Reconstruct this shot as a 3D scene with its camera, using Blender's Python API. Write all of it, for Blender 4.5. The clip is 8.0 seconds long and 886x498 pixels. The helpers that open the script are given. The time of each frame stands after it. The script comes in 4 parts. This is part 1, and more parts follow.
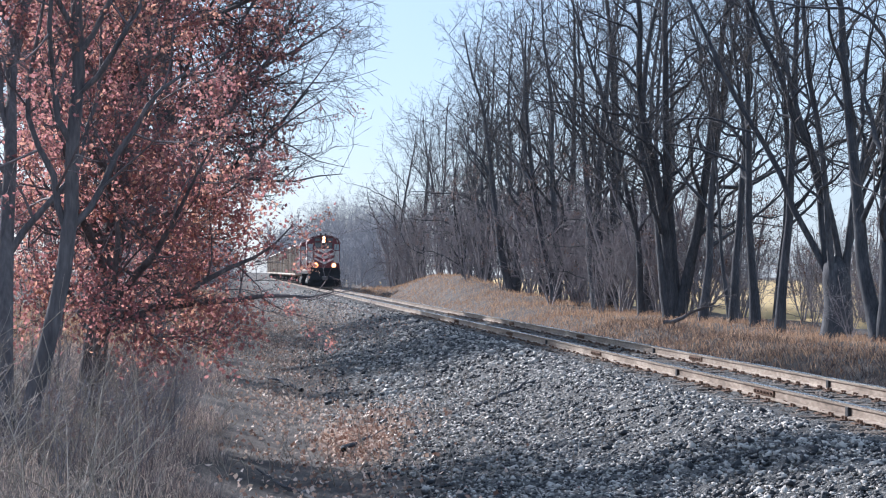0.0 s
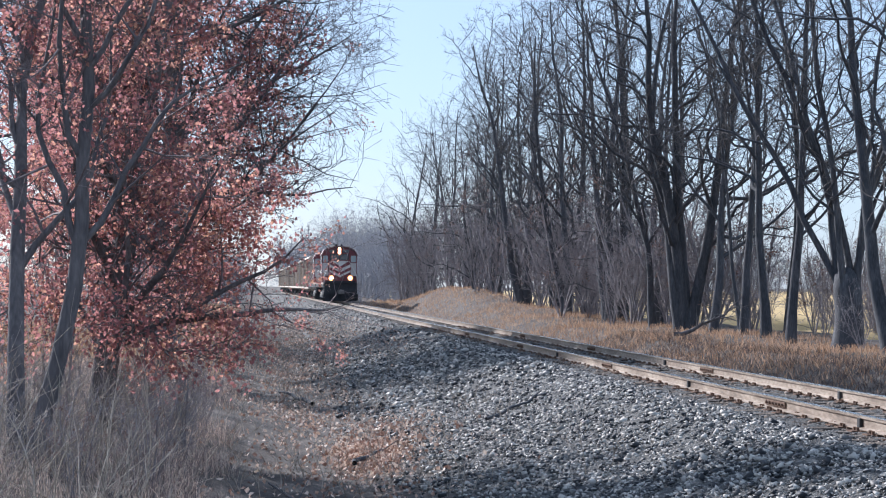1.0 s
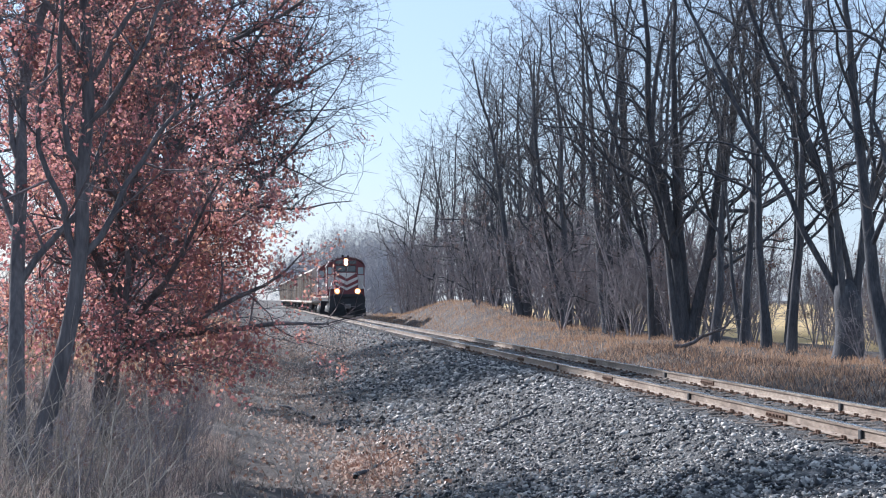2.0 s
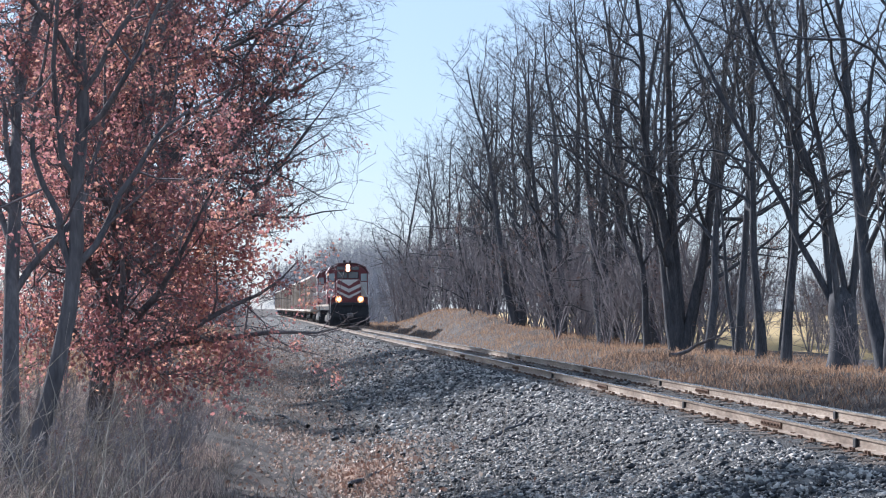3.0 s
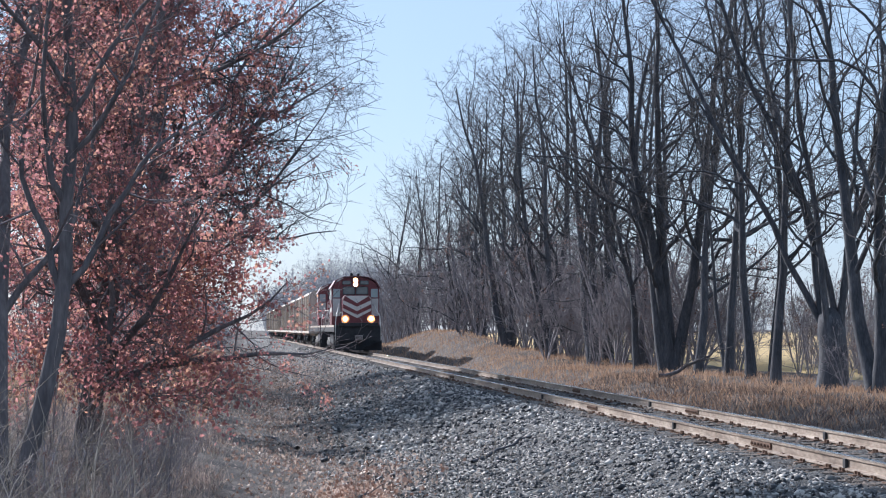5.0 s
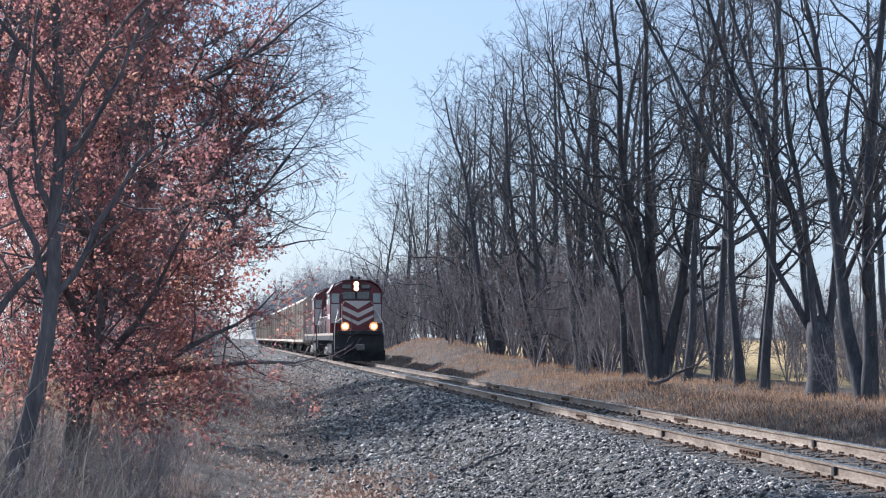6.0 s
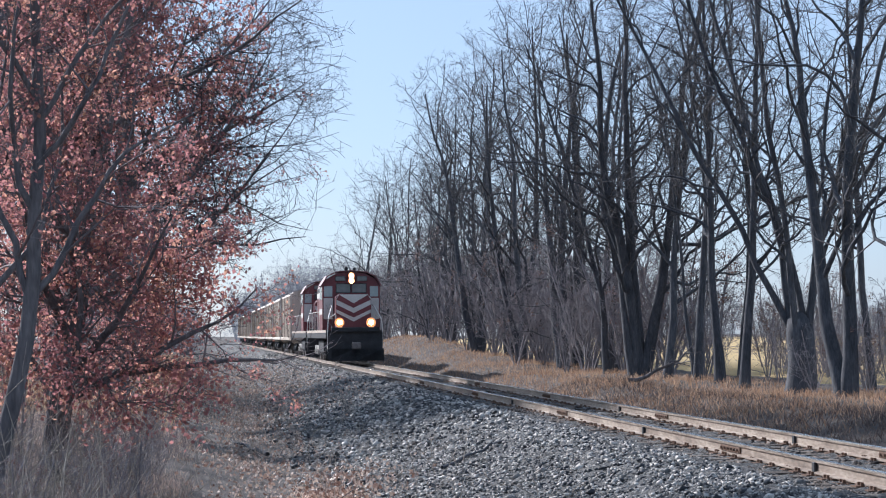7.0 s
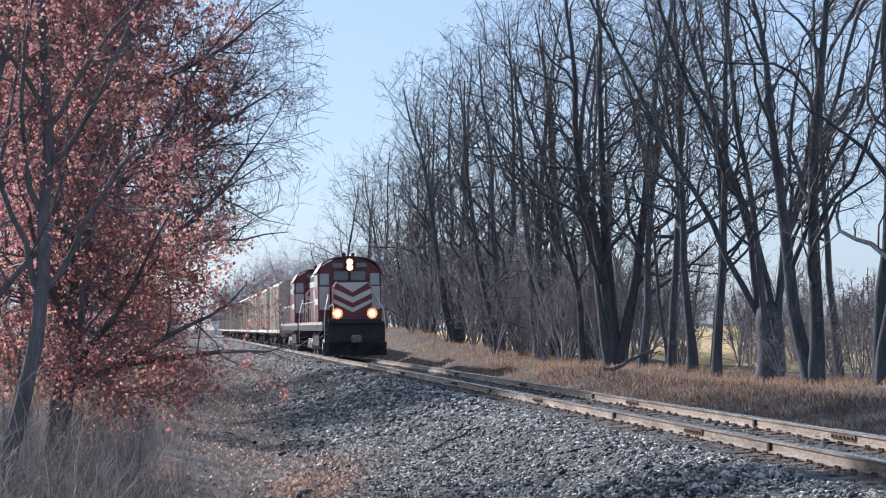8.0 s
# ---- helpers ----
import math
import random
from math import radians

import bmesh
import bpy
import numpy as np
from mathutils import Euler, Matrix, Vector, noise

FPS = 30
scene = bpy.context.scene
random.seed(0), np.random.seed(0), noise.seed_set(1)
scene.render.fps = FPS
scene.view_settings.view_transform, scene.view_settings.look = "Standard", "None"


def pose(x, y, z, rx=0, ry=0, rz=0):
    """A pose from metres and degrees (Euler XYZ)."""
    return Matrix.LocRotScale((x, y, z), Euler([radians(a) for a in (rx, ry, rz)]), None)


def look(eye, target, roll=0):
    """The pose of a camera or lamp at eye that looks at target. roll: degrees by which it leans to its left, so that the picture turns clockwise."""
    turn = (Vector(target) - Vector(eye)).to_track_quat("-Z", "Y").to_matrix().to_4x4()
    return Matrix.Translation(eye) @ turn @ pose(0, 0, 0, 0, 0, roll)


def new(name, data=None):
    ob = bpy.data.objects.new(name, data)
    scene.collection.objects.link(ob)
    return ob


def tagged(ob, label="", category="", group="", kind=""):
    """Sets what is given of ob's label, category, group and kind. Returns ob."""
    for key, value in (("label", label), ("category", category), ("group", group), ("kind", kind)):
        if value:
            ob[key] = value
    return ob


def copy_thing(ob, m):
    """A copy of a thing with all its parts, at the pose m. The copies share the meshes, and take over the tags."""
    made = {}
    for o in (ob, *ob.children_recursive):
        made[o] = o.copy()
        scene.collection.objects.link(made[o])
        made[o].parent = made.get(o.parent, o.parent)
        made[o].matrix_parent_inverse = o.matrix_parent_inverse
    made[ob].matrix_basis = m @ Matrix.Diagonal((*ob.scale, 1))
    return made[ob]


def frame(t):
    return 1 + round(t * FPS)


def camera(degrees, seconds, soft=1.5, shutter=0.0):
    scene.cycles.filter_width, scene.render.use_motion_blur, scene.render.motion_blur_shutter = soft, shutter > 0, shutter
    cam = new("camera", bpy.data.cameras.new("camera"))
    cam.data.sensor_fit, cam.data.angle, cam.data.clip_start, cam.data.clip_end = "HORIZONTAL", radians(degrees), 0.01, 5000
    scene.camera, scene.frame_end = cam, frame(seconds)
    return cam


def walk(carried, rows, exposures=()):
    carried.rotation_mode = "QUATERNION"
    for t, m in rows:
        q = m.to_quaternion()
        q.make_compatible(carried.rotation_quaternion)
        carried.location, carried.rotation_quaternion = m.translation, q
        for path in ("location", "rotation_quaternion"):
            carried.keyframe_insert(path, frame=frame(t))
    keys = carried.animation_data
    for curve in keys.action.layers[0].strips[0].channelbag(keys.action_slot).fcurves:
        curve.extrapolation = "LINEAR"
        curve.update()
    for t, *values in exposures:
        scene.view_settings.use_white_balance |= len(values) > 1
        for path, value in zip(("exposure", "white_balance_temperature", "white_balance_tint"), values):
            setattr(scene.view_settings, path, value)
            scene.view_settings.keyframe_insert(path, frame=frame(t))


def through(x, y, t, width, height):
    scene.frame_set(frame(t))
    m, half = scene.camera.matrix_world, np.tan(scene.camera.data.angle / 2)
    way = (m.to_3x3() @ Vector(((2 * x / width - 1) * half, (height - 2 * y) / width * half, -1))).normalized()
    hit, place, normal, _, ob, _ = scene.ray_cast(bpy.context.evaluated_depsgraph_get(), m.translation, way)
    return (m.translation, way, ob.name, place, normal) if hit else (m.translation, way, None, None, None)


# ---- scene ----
# World: the track runs along y at x = 0, rail tops at z = 0; the camera stands in the verge at x = -7.87.
EYE = Vector((-7.87, 0.0, 1.48))
cam = camera(26.74, 8.0, soft=1.1, shutter=0.3)
ROWS = [  # seconds, metres back, yaw, pitch, roll
    (0.0, 0, -6.270, 0.819, 0.500), (0.5, 0, -6.037, 1.000, 0.374), (1.0, 0, -5.953, 1.212, 0.215),
    (1.5, 0, -5.901, 1.434, 0.063), (3.0, 0, -6.113, 1.883, -0.049), (3.5, 0, -6.242, 1.995, -0.042),
    (4.0, 0, -6.348, 2.141, -0.045), (4.5, 0, -6.375, 2.329, -0.101), (6.0, 0, -6.782, 2.784, -0.200),
    (6.5, 0, -7.077, 2.788, -0.250), (7.0, 0, -7.375, 2.696, -0.357), (7.5, 1.6, -7.684, 2.540, -0.620),
    (8.0, 1.65, -8.026, 2.433, -0.740),
]


def eye_pose(back, yaw, pitch, roll):
    a = radians(yaw)
    p = EYE - back * Vector((-math.sin(a), math.cos(a), 0))
    return pose(p.x, p.y, p.z, 89.913 + pitch, 0, yaw) @ pose(0, 0, 0, 0, 0, roll)


walk(cam, [(t, eye_pose(*r)) for t, *r in ROWS], [(0.0, 0.68, 5350, 14), (4.0, 0.6, 5350, 14), (8.0, 0.5, 5350, 14)])

# ---- light ----
SUN_AZ, SUN_EL = radians(-36), radians(28)  # from the track's direction towards the left, and above the horizon
to_sun = Vector((math.sin(SUN_AZ) * math.cos(SUN_EL), math.cos(SUN_AZ) * math.cos(SUN_EL), math.sin(SUN_EL)))
world = bpy.data.worlds.new("sky")
scene.world = world
world.use_nodes = True
wn = world.node_tree
sky = wn.nodes.new("ShaderNodeTexSky")
sky.sky_type, sky.sun_disc = "NISHITA", False
sky.sun_elevation, sky.sun_rotation = SUN_EL, SUN_AZ
sky.air_density, sky.dust_density, sky.ozone_density = 1.0, 0.8, 1.5
veil = wn.nodes.new("ShaderNodeMixRGB")  # thin high cloud, pale all over
veil.inputs[0].default_value, veil.inputs[2].default_value = 0.6, (4.65, 5.4, 5.9, 1)
wn.links.new(sky.outputs[0], veil.inputs[1])
wn.links.new(veil.outputs[0], wn.nodes["Background"].inputs[0])
wn.nodes["Background"].inputs[1].default_value = 0.09
sun = new("sun", bpy.data.lights.new("sun", "SUN"))
sun.data.energy, sun.data.angle, sun.data.color = 5.0, radians(0.6), (1.0, 0.89, 0.74)
sun.matrix_world = look((0, 0, 60), Vector((0, 0, 60)) - to_sun)


# ---- materials ----
def material(name, colours, scale=8.0, rough=0.8, metal=0.0, bump=0.3, fine=6.0, stretch=(1, 1, 1), coords="Object",
             through=0.0, per_piece=0.0, spec=0.3, depth=0.02):
    """A noise-mottled surface: colours mixed at two scales, with relief; through: light that passes a thin leaf."""
    m = bpy.data.materials.new(name)
    m.use_nodes = True
    n, l = m.node_tree.nodes, m.node_tree.links
    b = n["Principled BSDF"]
    tc, mp = n.new("ShaderNodeTexCoord"), n.new("ShaderNodeMapping")
    mp.inputs["Scale"].default_value = stretch
    l.new(tc.outputs[coords], mp.inputs[0])
    big, small = n.new("ShaderNodeTexNoise"), n.new("ShaderNodeTexNoise")
    big.inputs["Scale"].default_value, big.inputs["Detail"].default_value = scale, 4
    small.inputs["Scale"].default_value, small.inputs["Detail"].default_value = scale * fine, 5
    for t in (big, small):
        l.new(mp.outputs[0], t.inputs["Vector"])
    mix = n.new("ShaderNodeMath")
    mix.operation = "MULTIPLY_ADD"
    mix.inputs[1].default_value = 0.55
    half = n.new("ShaderNodeMath")
    half.operation = "MULTIPLY"
    half.inputs[1].default_value = 0.45
    l.new(small.outputs[0], half.inputs[0])
    l.new(big.outputs[0], mix.inputs[0])
    l.new(half.outputs[0], mix.inputs[2])
    value = mix.outputs[0]
    if per_piece:
        geo, piece, add = n.new("ShaderNodeNewGeometry"), n.new("ShaderNodeMath"), n.new("ShaderNodeMath")
        info, both = n.new("ShaderNodeObjectInfo"), n.new("ShaderNodeMath")
        both.operation = "ADD"
        l.new(geo.outputs["Random Per Island"], both.inputs[0])
        l.new(info.outputs["Random"], both.inputs[1])
        frac = n.new("ShaderNodeMath")
        frac.operation = "FRACT"
        l.new(both.outputs[0], frac.inputs[0])
        piece.operation, add.operation = "MULTIPLY_ADD", "ADD"
        piece.inputs[1].default_value, piece.inputs[2].default_value = per_piece, -per_piece / 2
        l.new(frac.outputs[0], piece.inputs[0])
        l.new(piece.outputs[0], add.inputs[0])
        l.new(value, add.inputs[1])
        value = add.outputs[0]
    ramp = n.new("ShaderNodeValToRGB")
    e = ramp.color_ramp.elements
    e[0].position, e[1].position = 0.32, 0.68
    for _ in range(len(colours) - 2):
        e.new(0.5)
    for i, c in enumerate(colours):
        e[i].position = 0.3 + 0.4 * i / (len(colours) - 1)
        e[i].color = (*c, 1)
    l.new(value, ramp.inputs[0])
    l.new(ramp.outputs[0], b.inputs["Base Color"])
    b.inputs["Roughness"].default_value, b.inputs["Metallic"].default_value = rough, metal
    b.inputs["Specular IOR Level"].default_value = spec
    if bump:
        bp = n.new("ShaderNodeBump")
        bp.inputs["Strength"].default_value, bp.inputs["Distance"].default_value = bump, depth
        l.new(small.outputs[0], bp.inputs["Height"])
        l.new(bp.outputs[0], b.inputs["Normal"])
    if through:
        tr, ms = n.new("ShaderNodeBsdfTranslucent"), n.new("ShaderNodeMixShader")
        l.new(ramp.outputs[0], tr.inputs[0])
        ms.inputs[0].default_value = through
        l.new(b.outputs[0], ms.inputs[1])
        l.new(tr.outputs[0], ms.inputs[2])
        l.new(ms.outputs[0], n["Material Output"].inputs[0])
    return m


def glowing(name, colour, strength):
    m = bpy.data.materials.new(name)
    m.use_nodes = True
    b = m.node_tree.nodes["Principled BSDF"]
    b.inputs["Base Color"].default_value = (*colour, 1)
    b.inputs["Emission Color"].default_value, b.inputs["Emission Strength"].default_value = (*colour, 1), strength
    return m


M_GROUND = material("leaf_litter_earth", [(0.03, 0.028, 0.028), (0.095, 0.082, 0.074), (0.24, 0.20, 0.165)], 1.3, 0.95, bump=0.9, fine=14, depth=0.05)
M_FIELD = material("stubble_field", [(0.44, 0.31, 0.13), (0.60, 0.44, 0.21)], 0.15, 0.95, bump=0.4, fine=20, depth=0.05)
M_BALLAST = material("crushed_stone", [(0.022, 0.022, 0.024), (0.085, 0.083, 0.080), (0.27, 0.26, 0.24)], 9.0, 0.75, bump=1.0, fine=3.0, depth=0.08)
M_STONE = material("loose_stone", [(0.03, 0.032, 0.037), (0.105, 0.103, 0.103), (0.205, 0.196, 0.183), (0.50, 0.465, 0.42)], 5.0, 0.6, bump=0.4, per_piece=0.8, spec=0.3)
# rust-stained stone, its colour darkened for the shade between the rails
M_CRIB = material("rust_and_shade_stone", [(0.022, 0.018, 0.017), (0.075, 0.06, 0.052), (0.21, 0.17, 0.14)], 6.0, 0.75, bump=0.4, per_piece=0.6)
M_RAIL = material("rusted_rail_steel", [(0.12, 0.09, 0.07), (0.30, 0.24, 0.19), (0.54, 0.46, 0.38)], 3.0, 0.5, metal=0.15, bump=0.25, stretch=(1, 0.25, 1), fine=9)
M_HEAD = material("polished_rail_head", [(0.55, 0.54, 0.52), (0.72, 0.71, 0.69)], 4.0, 0.22, metal=1.0, bump=0.05, stretch=(1, 0.1, 1))
M_TIE = material("weathered_tie_wood", [(0.05, 0.04, 0.034), (0.13, 0.105, 0.085), (0.22, 0.19, 0.16)], 4.0, 0.9, bump=0.7, stretch=(0.3, 2, 1), per_piece=0.25)
M_PLATE = material("rusted_plate", [(0.08, 0.05, 0.035), (0.2, 0.12, 0.08)], 12.0, 0.8, metal=0.2)
M_BARK = material("grey_brown_bark", [(0.038, 0.04, 0.047), (0.08, 0.082, 0.091), (0.15, 0.148, 0.155)], 3.0, 0.95, bump=0.9, stretch=(2, 2, 0.4), fine=5, per_piece=0.1)
# oak bark and twigs, paled in colour for the veil of glare over them
M_OAK_BARK = material("glare_paled_oak_bark", [(0.08, 0.074, 0.078), (0.15, 0.136, 0.138), (0.25, 0.23, 0.225)], 3.0, 0.95, bump=0.9, stretch=(2, 2, 0.4), fine=5, per_piece=0.1)
M_OAK_TWIG = material("oak_twigs", [(0.12, 0.10, 0.105), (0.24, 0.205, 0.205)], 2.0, 0.9, bump=0, per_piece=0.3)
# grey scrub twigs, lightened further to stand for haze
M_FAR_TWIG = material("haze_grey_twigs", [(0.17, 0.155, 0.165), (0.31, 0.28, 0.285)], 2.0, 0.9, bump=0, per_piece=0.3)
# twigs of the far woods, distance haze mixed into their base colour
M_HAZE_TWIG = material("haze_paled_twigs", [(0.28, 0.28, 0.31), (0.43, 0.43, 0.455)], 2.0, 0.95, bump=0, per_piece=0.3)
M_TWIG = material("bare_twigs", [(0.06, 0.057, 0.06), (0.14, 0.13, 0.13)], 2.0, 0.9, bump=0, per_piece=0.3)
M_LEAF = material("russet_oak_leaves", [(0.31, 0.15, 0.16), (0.41, 0.195, 0.185), (0.61, 0.35, 0.24)], 0.55, 0.6, bump=0, per_piece=0.3, through=0.76)
M_DULL_LEAF = material("faded_brown_leaves", [(0.14, 0.09, 0.08), (0.25, 0.16, 0.13)], 0.8, 0.7, bump=0, per_piece=0.3, through=0.4)
M_GRASS = material("dry_tan_grass", [(0.22, 0.128, 0.088), (0.46, 0.295, 0.185), (0.66, 0.46, 0.31)], 0.5, 0.8, bump=0, per_piece=0.3, through=0.35)
# low brown weeds, with the shade of their strip put into the colour
M_CESS = material("shade_dark_withered_weeds", [(0.06, 0.044, 0.042), (0.15, 0.11, 0.095), (0.26, 0.2, 0.16)], 0.7, 0.85, bump=0, per_piece=0.4, through=0.2)
M_BRUSH = material("withered_brush", [(0.15, 0.12, 0.12), (0.36, 0.285, 0.25), (0.66, 0.53, 0.44)], 0.9, 0.85, bump=0, per_piece=0.6, through=0.3)
M_GRASS_DARK = material("dead_grey_grass", [(0.14, 0.10, 0.08), (0.32, 0.245, 0.19), (0.56, 0.46, 0.36)], 0.9, 0.85, bump=0, per_piece=0.5, through=0.3)
M_LITTER = material("fallen_leaves", [(0.24, 0.14, 0.105), (0.50, 0.335, 0.25), (0.78, 0.63, 0.52)], 3.0, 0.6, bump=0, per_piece=0.5, through=0.2)
M_CANE = material("pale_dead_stems", [(0.22, 0.18, 0.14), (0.45, 0.39, 0.33)], 1.0, 0.8, bump=0, per_piece=0.5)
# shaded copy of the cab glass, the shade in its grey
M_SHADED_GLASS = material("grey_cab_glass", [(0.07, 0.08, 0.085), (0.13, 0.14, 0.145)], 1, 0.1, bump=0, spec=0.8)
M_MAROON = material("maroon_paint", [(0.13, 0.028, 0.034), (0.21, 0.052, 0.058)], 1.5, 0.4, bump=0.05, fine=12, spec=0.5)
M_CREAM = material("cream_paint", [(0.56, 0.53, 0.48), (0.74, 0.71, 0.66)], 1.5, 0.45, bump=0.05, fine=12, spec=0.5)
M_BLACK = material("grimy_black_steel", [(0.018, 0.02, 0.024), (0.055, 0.056, 0.06)], 2.5, 0.6, bump=0.2, fine=8)
M_WHEEL = material("worn_wheel_steel", [(0.10, 0.09, 0.085), (0.25, 0.23, 0.22)], 5, 0.5, metal=0.5, bump=0.1)
# pale grey, brightened in colour for the sunlight on the truck frames
M_TRUCK = material("pale_grey_frame", [(0.34, 0.32, 0.29), (0.60, 0.57, 0.53)], 3, 0.75, bump=0.2)
M_GREY = material("weathered_car_paint", [(0.20, 0.145, 0.105), (0.50, 0.41, 0.325), (0.66, 0.58, 0.485), (0.78, 0.71, 0.61)], 0.8, 0.6, bump=0.1, stretch=(1, 1, 0.06), per_piece=0.22)
M_RIB = material("rust_brown_rib", [(0.16, 0.125, 0.10), (0.37, 0.30, 0.24), (0.54, 0.46, 0.38)], 1.2, 0.75, bump=0.1, per_piece=0.4)
M_GLASS = material("dark_cab_glass", [(0.03, 0.035, 0.04), (0.05, 0.055, 0.06)], 1, 0.08, bump=0, spec=0.8)
M_LAMP = glowing("lit_headlight", (1.0, 0.72, 0.38), 40)
# amber glare around each lamp, added as a glowing disc behind the lens
M_HALO = glowing("glowing_lamp_reflector", (1.0, 0.36, 0.12), 0.7)


# ---- mesh helpers ----
def part(name, bm, mat, parent=None, label=""):
    me = bpy.data.meshes.new(name)
    bm.to_mesh(me)
    bm.free()
    me.materials.append(mat)
    ob = new(name, me)
    if parent:
        ob.parent = parent
    if label:
        tagged(ob, label)
    return ob


def array_mesh(name, verts, faces, mat, parent=None, smooth=False):
    """A mesh object from arrays of vertices (n, 3) and of faces (m, 3 or 4)."""
    verts, faces = np.asarray(verts, np.float32), np.asarray(faces, np.int32)
    k = faces.shape[1]
    me = bpy.data.meshes.new(name)
    me.vertices.add(len(verts))
    me.vertices.foreach_set("co", verts.ravel())
    me.loops.add(faces.size)
    me.loops.foreach_set("vertex_index", faces.ravel())
    me.polygons.add(len(faces))
    me.polygons.foreach_set("loop_start", np.arange(len(faces), dtype=np.int32) * k)
    if smooth:
        me.polygons.foreach_set("use_smooth", np.ones(len(faces), bool))
    me.update(calc_edges=True)
    me.materials.append(mat)
    ob = new(name, me)
    if parent:
        ob.parent = parent
    return ob


def box(bm, x0, x1, y0, y1, z0, z1, bevel=0.0):
    r = bmesh.ops.create_cube(bm, size=1.0, matrix=Matrix.Translation(((x0 + x1) / 2, (y0 + y1) / 2, (z0 + z1) / 2)) @ Matrix.Diagonal((x1 - x0, y1 - y0, z1 - z0, 1)))
    if bevel:
        edges = {e for v in r["verts"] for e in v.link_edges}
        bmesh.ops.bevel(bm, geom=list(edges), offset=bevel, segments=1, affect="EDGES")
    return bm


def boxed(*a, **k):
    return box(bmesh.new(), *a, **k)


def rod(bm, a, b, r, sides=6, r2=None):
    a, b = Vector(a), Vector(b)
    d = b - a
    m = Matrix.Translation((a + b) / 2) @ d.to_track_quat("Z", "Y").to_matrix().to_4x4()
    bmesh.ops.create_cone(bm, cap_ends=True, segments=sides, radius1=r, radius2=r if r2 is None else r2, depth=d.length, matrix=m)
    return bm


def prism(bm, outline, y0, y1):
    """An outline of (x, z) drawn out from y0 to y1."""
    a = [bm.verts.new((x, y0, z)) for x, z in outline]
    b = [bm.verts.new((x, y1, z)) for x, z in outline]
    n = len(outline)
    for i in range(n):
        bm.faces.new((a[i], a[(i + 1) % n], b[(i + 1) % n], b[i]))
    bm.faces.new(a[::-1])
    bm.faces.new(b)
    bmesh.ops.recalc_face_normals(bm, faces=bm.faces)
    return bm


# ---- the ground ----
def smooth(a, b, v):
    u = np.clip((v - a) / (b - a), 0, 1)
    return u * u * (3 - 2 * u)


PROFILE_X = [-400, -60, -22, -13, -10.5, -9.0, -7.6, -6.4, -5.2, -3.4, -2.3, -1.6, 1.6, 2.0, 3.1, 4.6, 7.0, 10, 14, 30, 60, 700]
PROFILE_Z = [-0.9, -0.8, -0.5, -0.35, -0.45, -0.75, -1.10, -1.25, -1.12, -0.70, -0.34, -0.228, -0.228, -0.32, -1.15, -1.15, -0.5, -0.35, -0.4, -0.7, -1.0, -1.2]


def rolling(x, y):
    return 0.5 * np.sin(x * 0.31 + 1.7 * np.sin(y * 0.11)) + 0.5 * np.sin(y * 0.23 + 1.3 * np.sin(x * 0.19 + 2))


def ground_z(x, y):
    x, y = np.asarray(x, float), np.asarray(y, float)
    z = np.interp(x, PROFILE_X, PROFILE_Z)
    away = smooth(2.0, 6.0, np.abs(x))
    z = z + 0.10 * away * rolling(x * 2.2, y * 1.8) + 0.05 * away * rolling(x * 7, y * 6)
    z = z + 1.7 * np.exp(-((x - 9.0) / 2.6) ** 2 - ((y - 150) / 34) ** 2)
    near = 1 - smooth(2.0, 12.0, y)  # the verge where the camera stands rises to the road
    return z + near * (-0.12 - z) * smooth(2.5, 5.0, np.abs(x))


def spaced(knots):
    out = []
    for a, b, n in knots:
        out += list(np.linspace(a, b, n, endpoint=False))
    return np.array(out + [knots[-1][1]])


def sheet(name, xs, ys, mat, lift=0.0, label="", rough=None):
    gx, gy = np.meshgrid(xs, ys)
    gz = ground_z(gx, gy) + lift
    if rough is not None:
        gz = gz + rough(gx, gy)
    v = np.stack([gx, gy, gz], -1).reshape(-1, 3)
    i = np.arange(len(xs) * len(ys)).reshape(len(ys), len(xs))
    f = np.stack([i[:-1, :-1], i[:-1, 1:], i[1:, 1:], i[1:, :-1]], -1).reshape(-1, 4)
    return tagged(array_mesh(name, v, f, mat, smooth=True), label, kind="structure")


ground = sheet("ground", spaced([(-1500, -60, 12), (-60, -14, 20), (-14, 14, 90), (14, 30, 12), (30, 1500, 16)]),
               spaced([(-60, 4, 16), (4, 60, 110), (60, 200, 70), (200, 500, 30), (500, 2500, 10)]), M_GROUND,
               label="brown leaf-strewn earth and dry verge beside the track")
field = sheet("field", spaced([(13.5, 60, 10), (60, 900, 12)]), spaced([(-40, 400, 22), (400, 900, 6)]), M_FIELD, 0.22,
              "harvested yellow stubble field beyond the trees", lambda x, y: -0.5 * smooth(17, 13.5, x))
rng_b = np.random.default_rng(3)
ballast = sheet("ballast", spaced([(-6.0, 2.9, 75)]), spaced([(4, 60, 330), (60, 160, 160), (160, 420, 60)]), M_BALLAST, 0.03,
                "grey crushed-stone ballast bank sloping from the track",
                lambda x, y: rng_b.normal(0, 0.018, x.shape) - 0.10 * smooth(-4.8, -6.0, x) - 0.1 * smooth(2.4, 2.9, x))


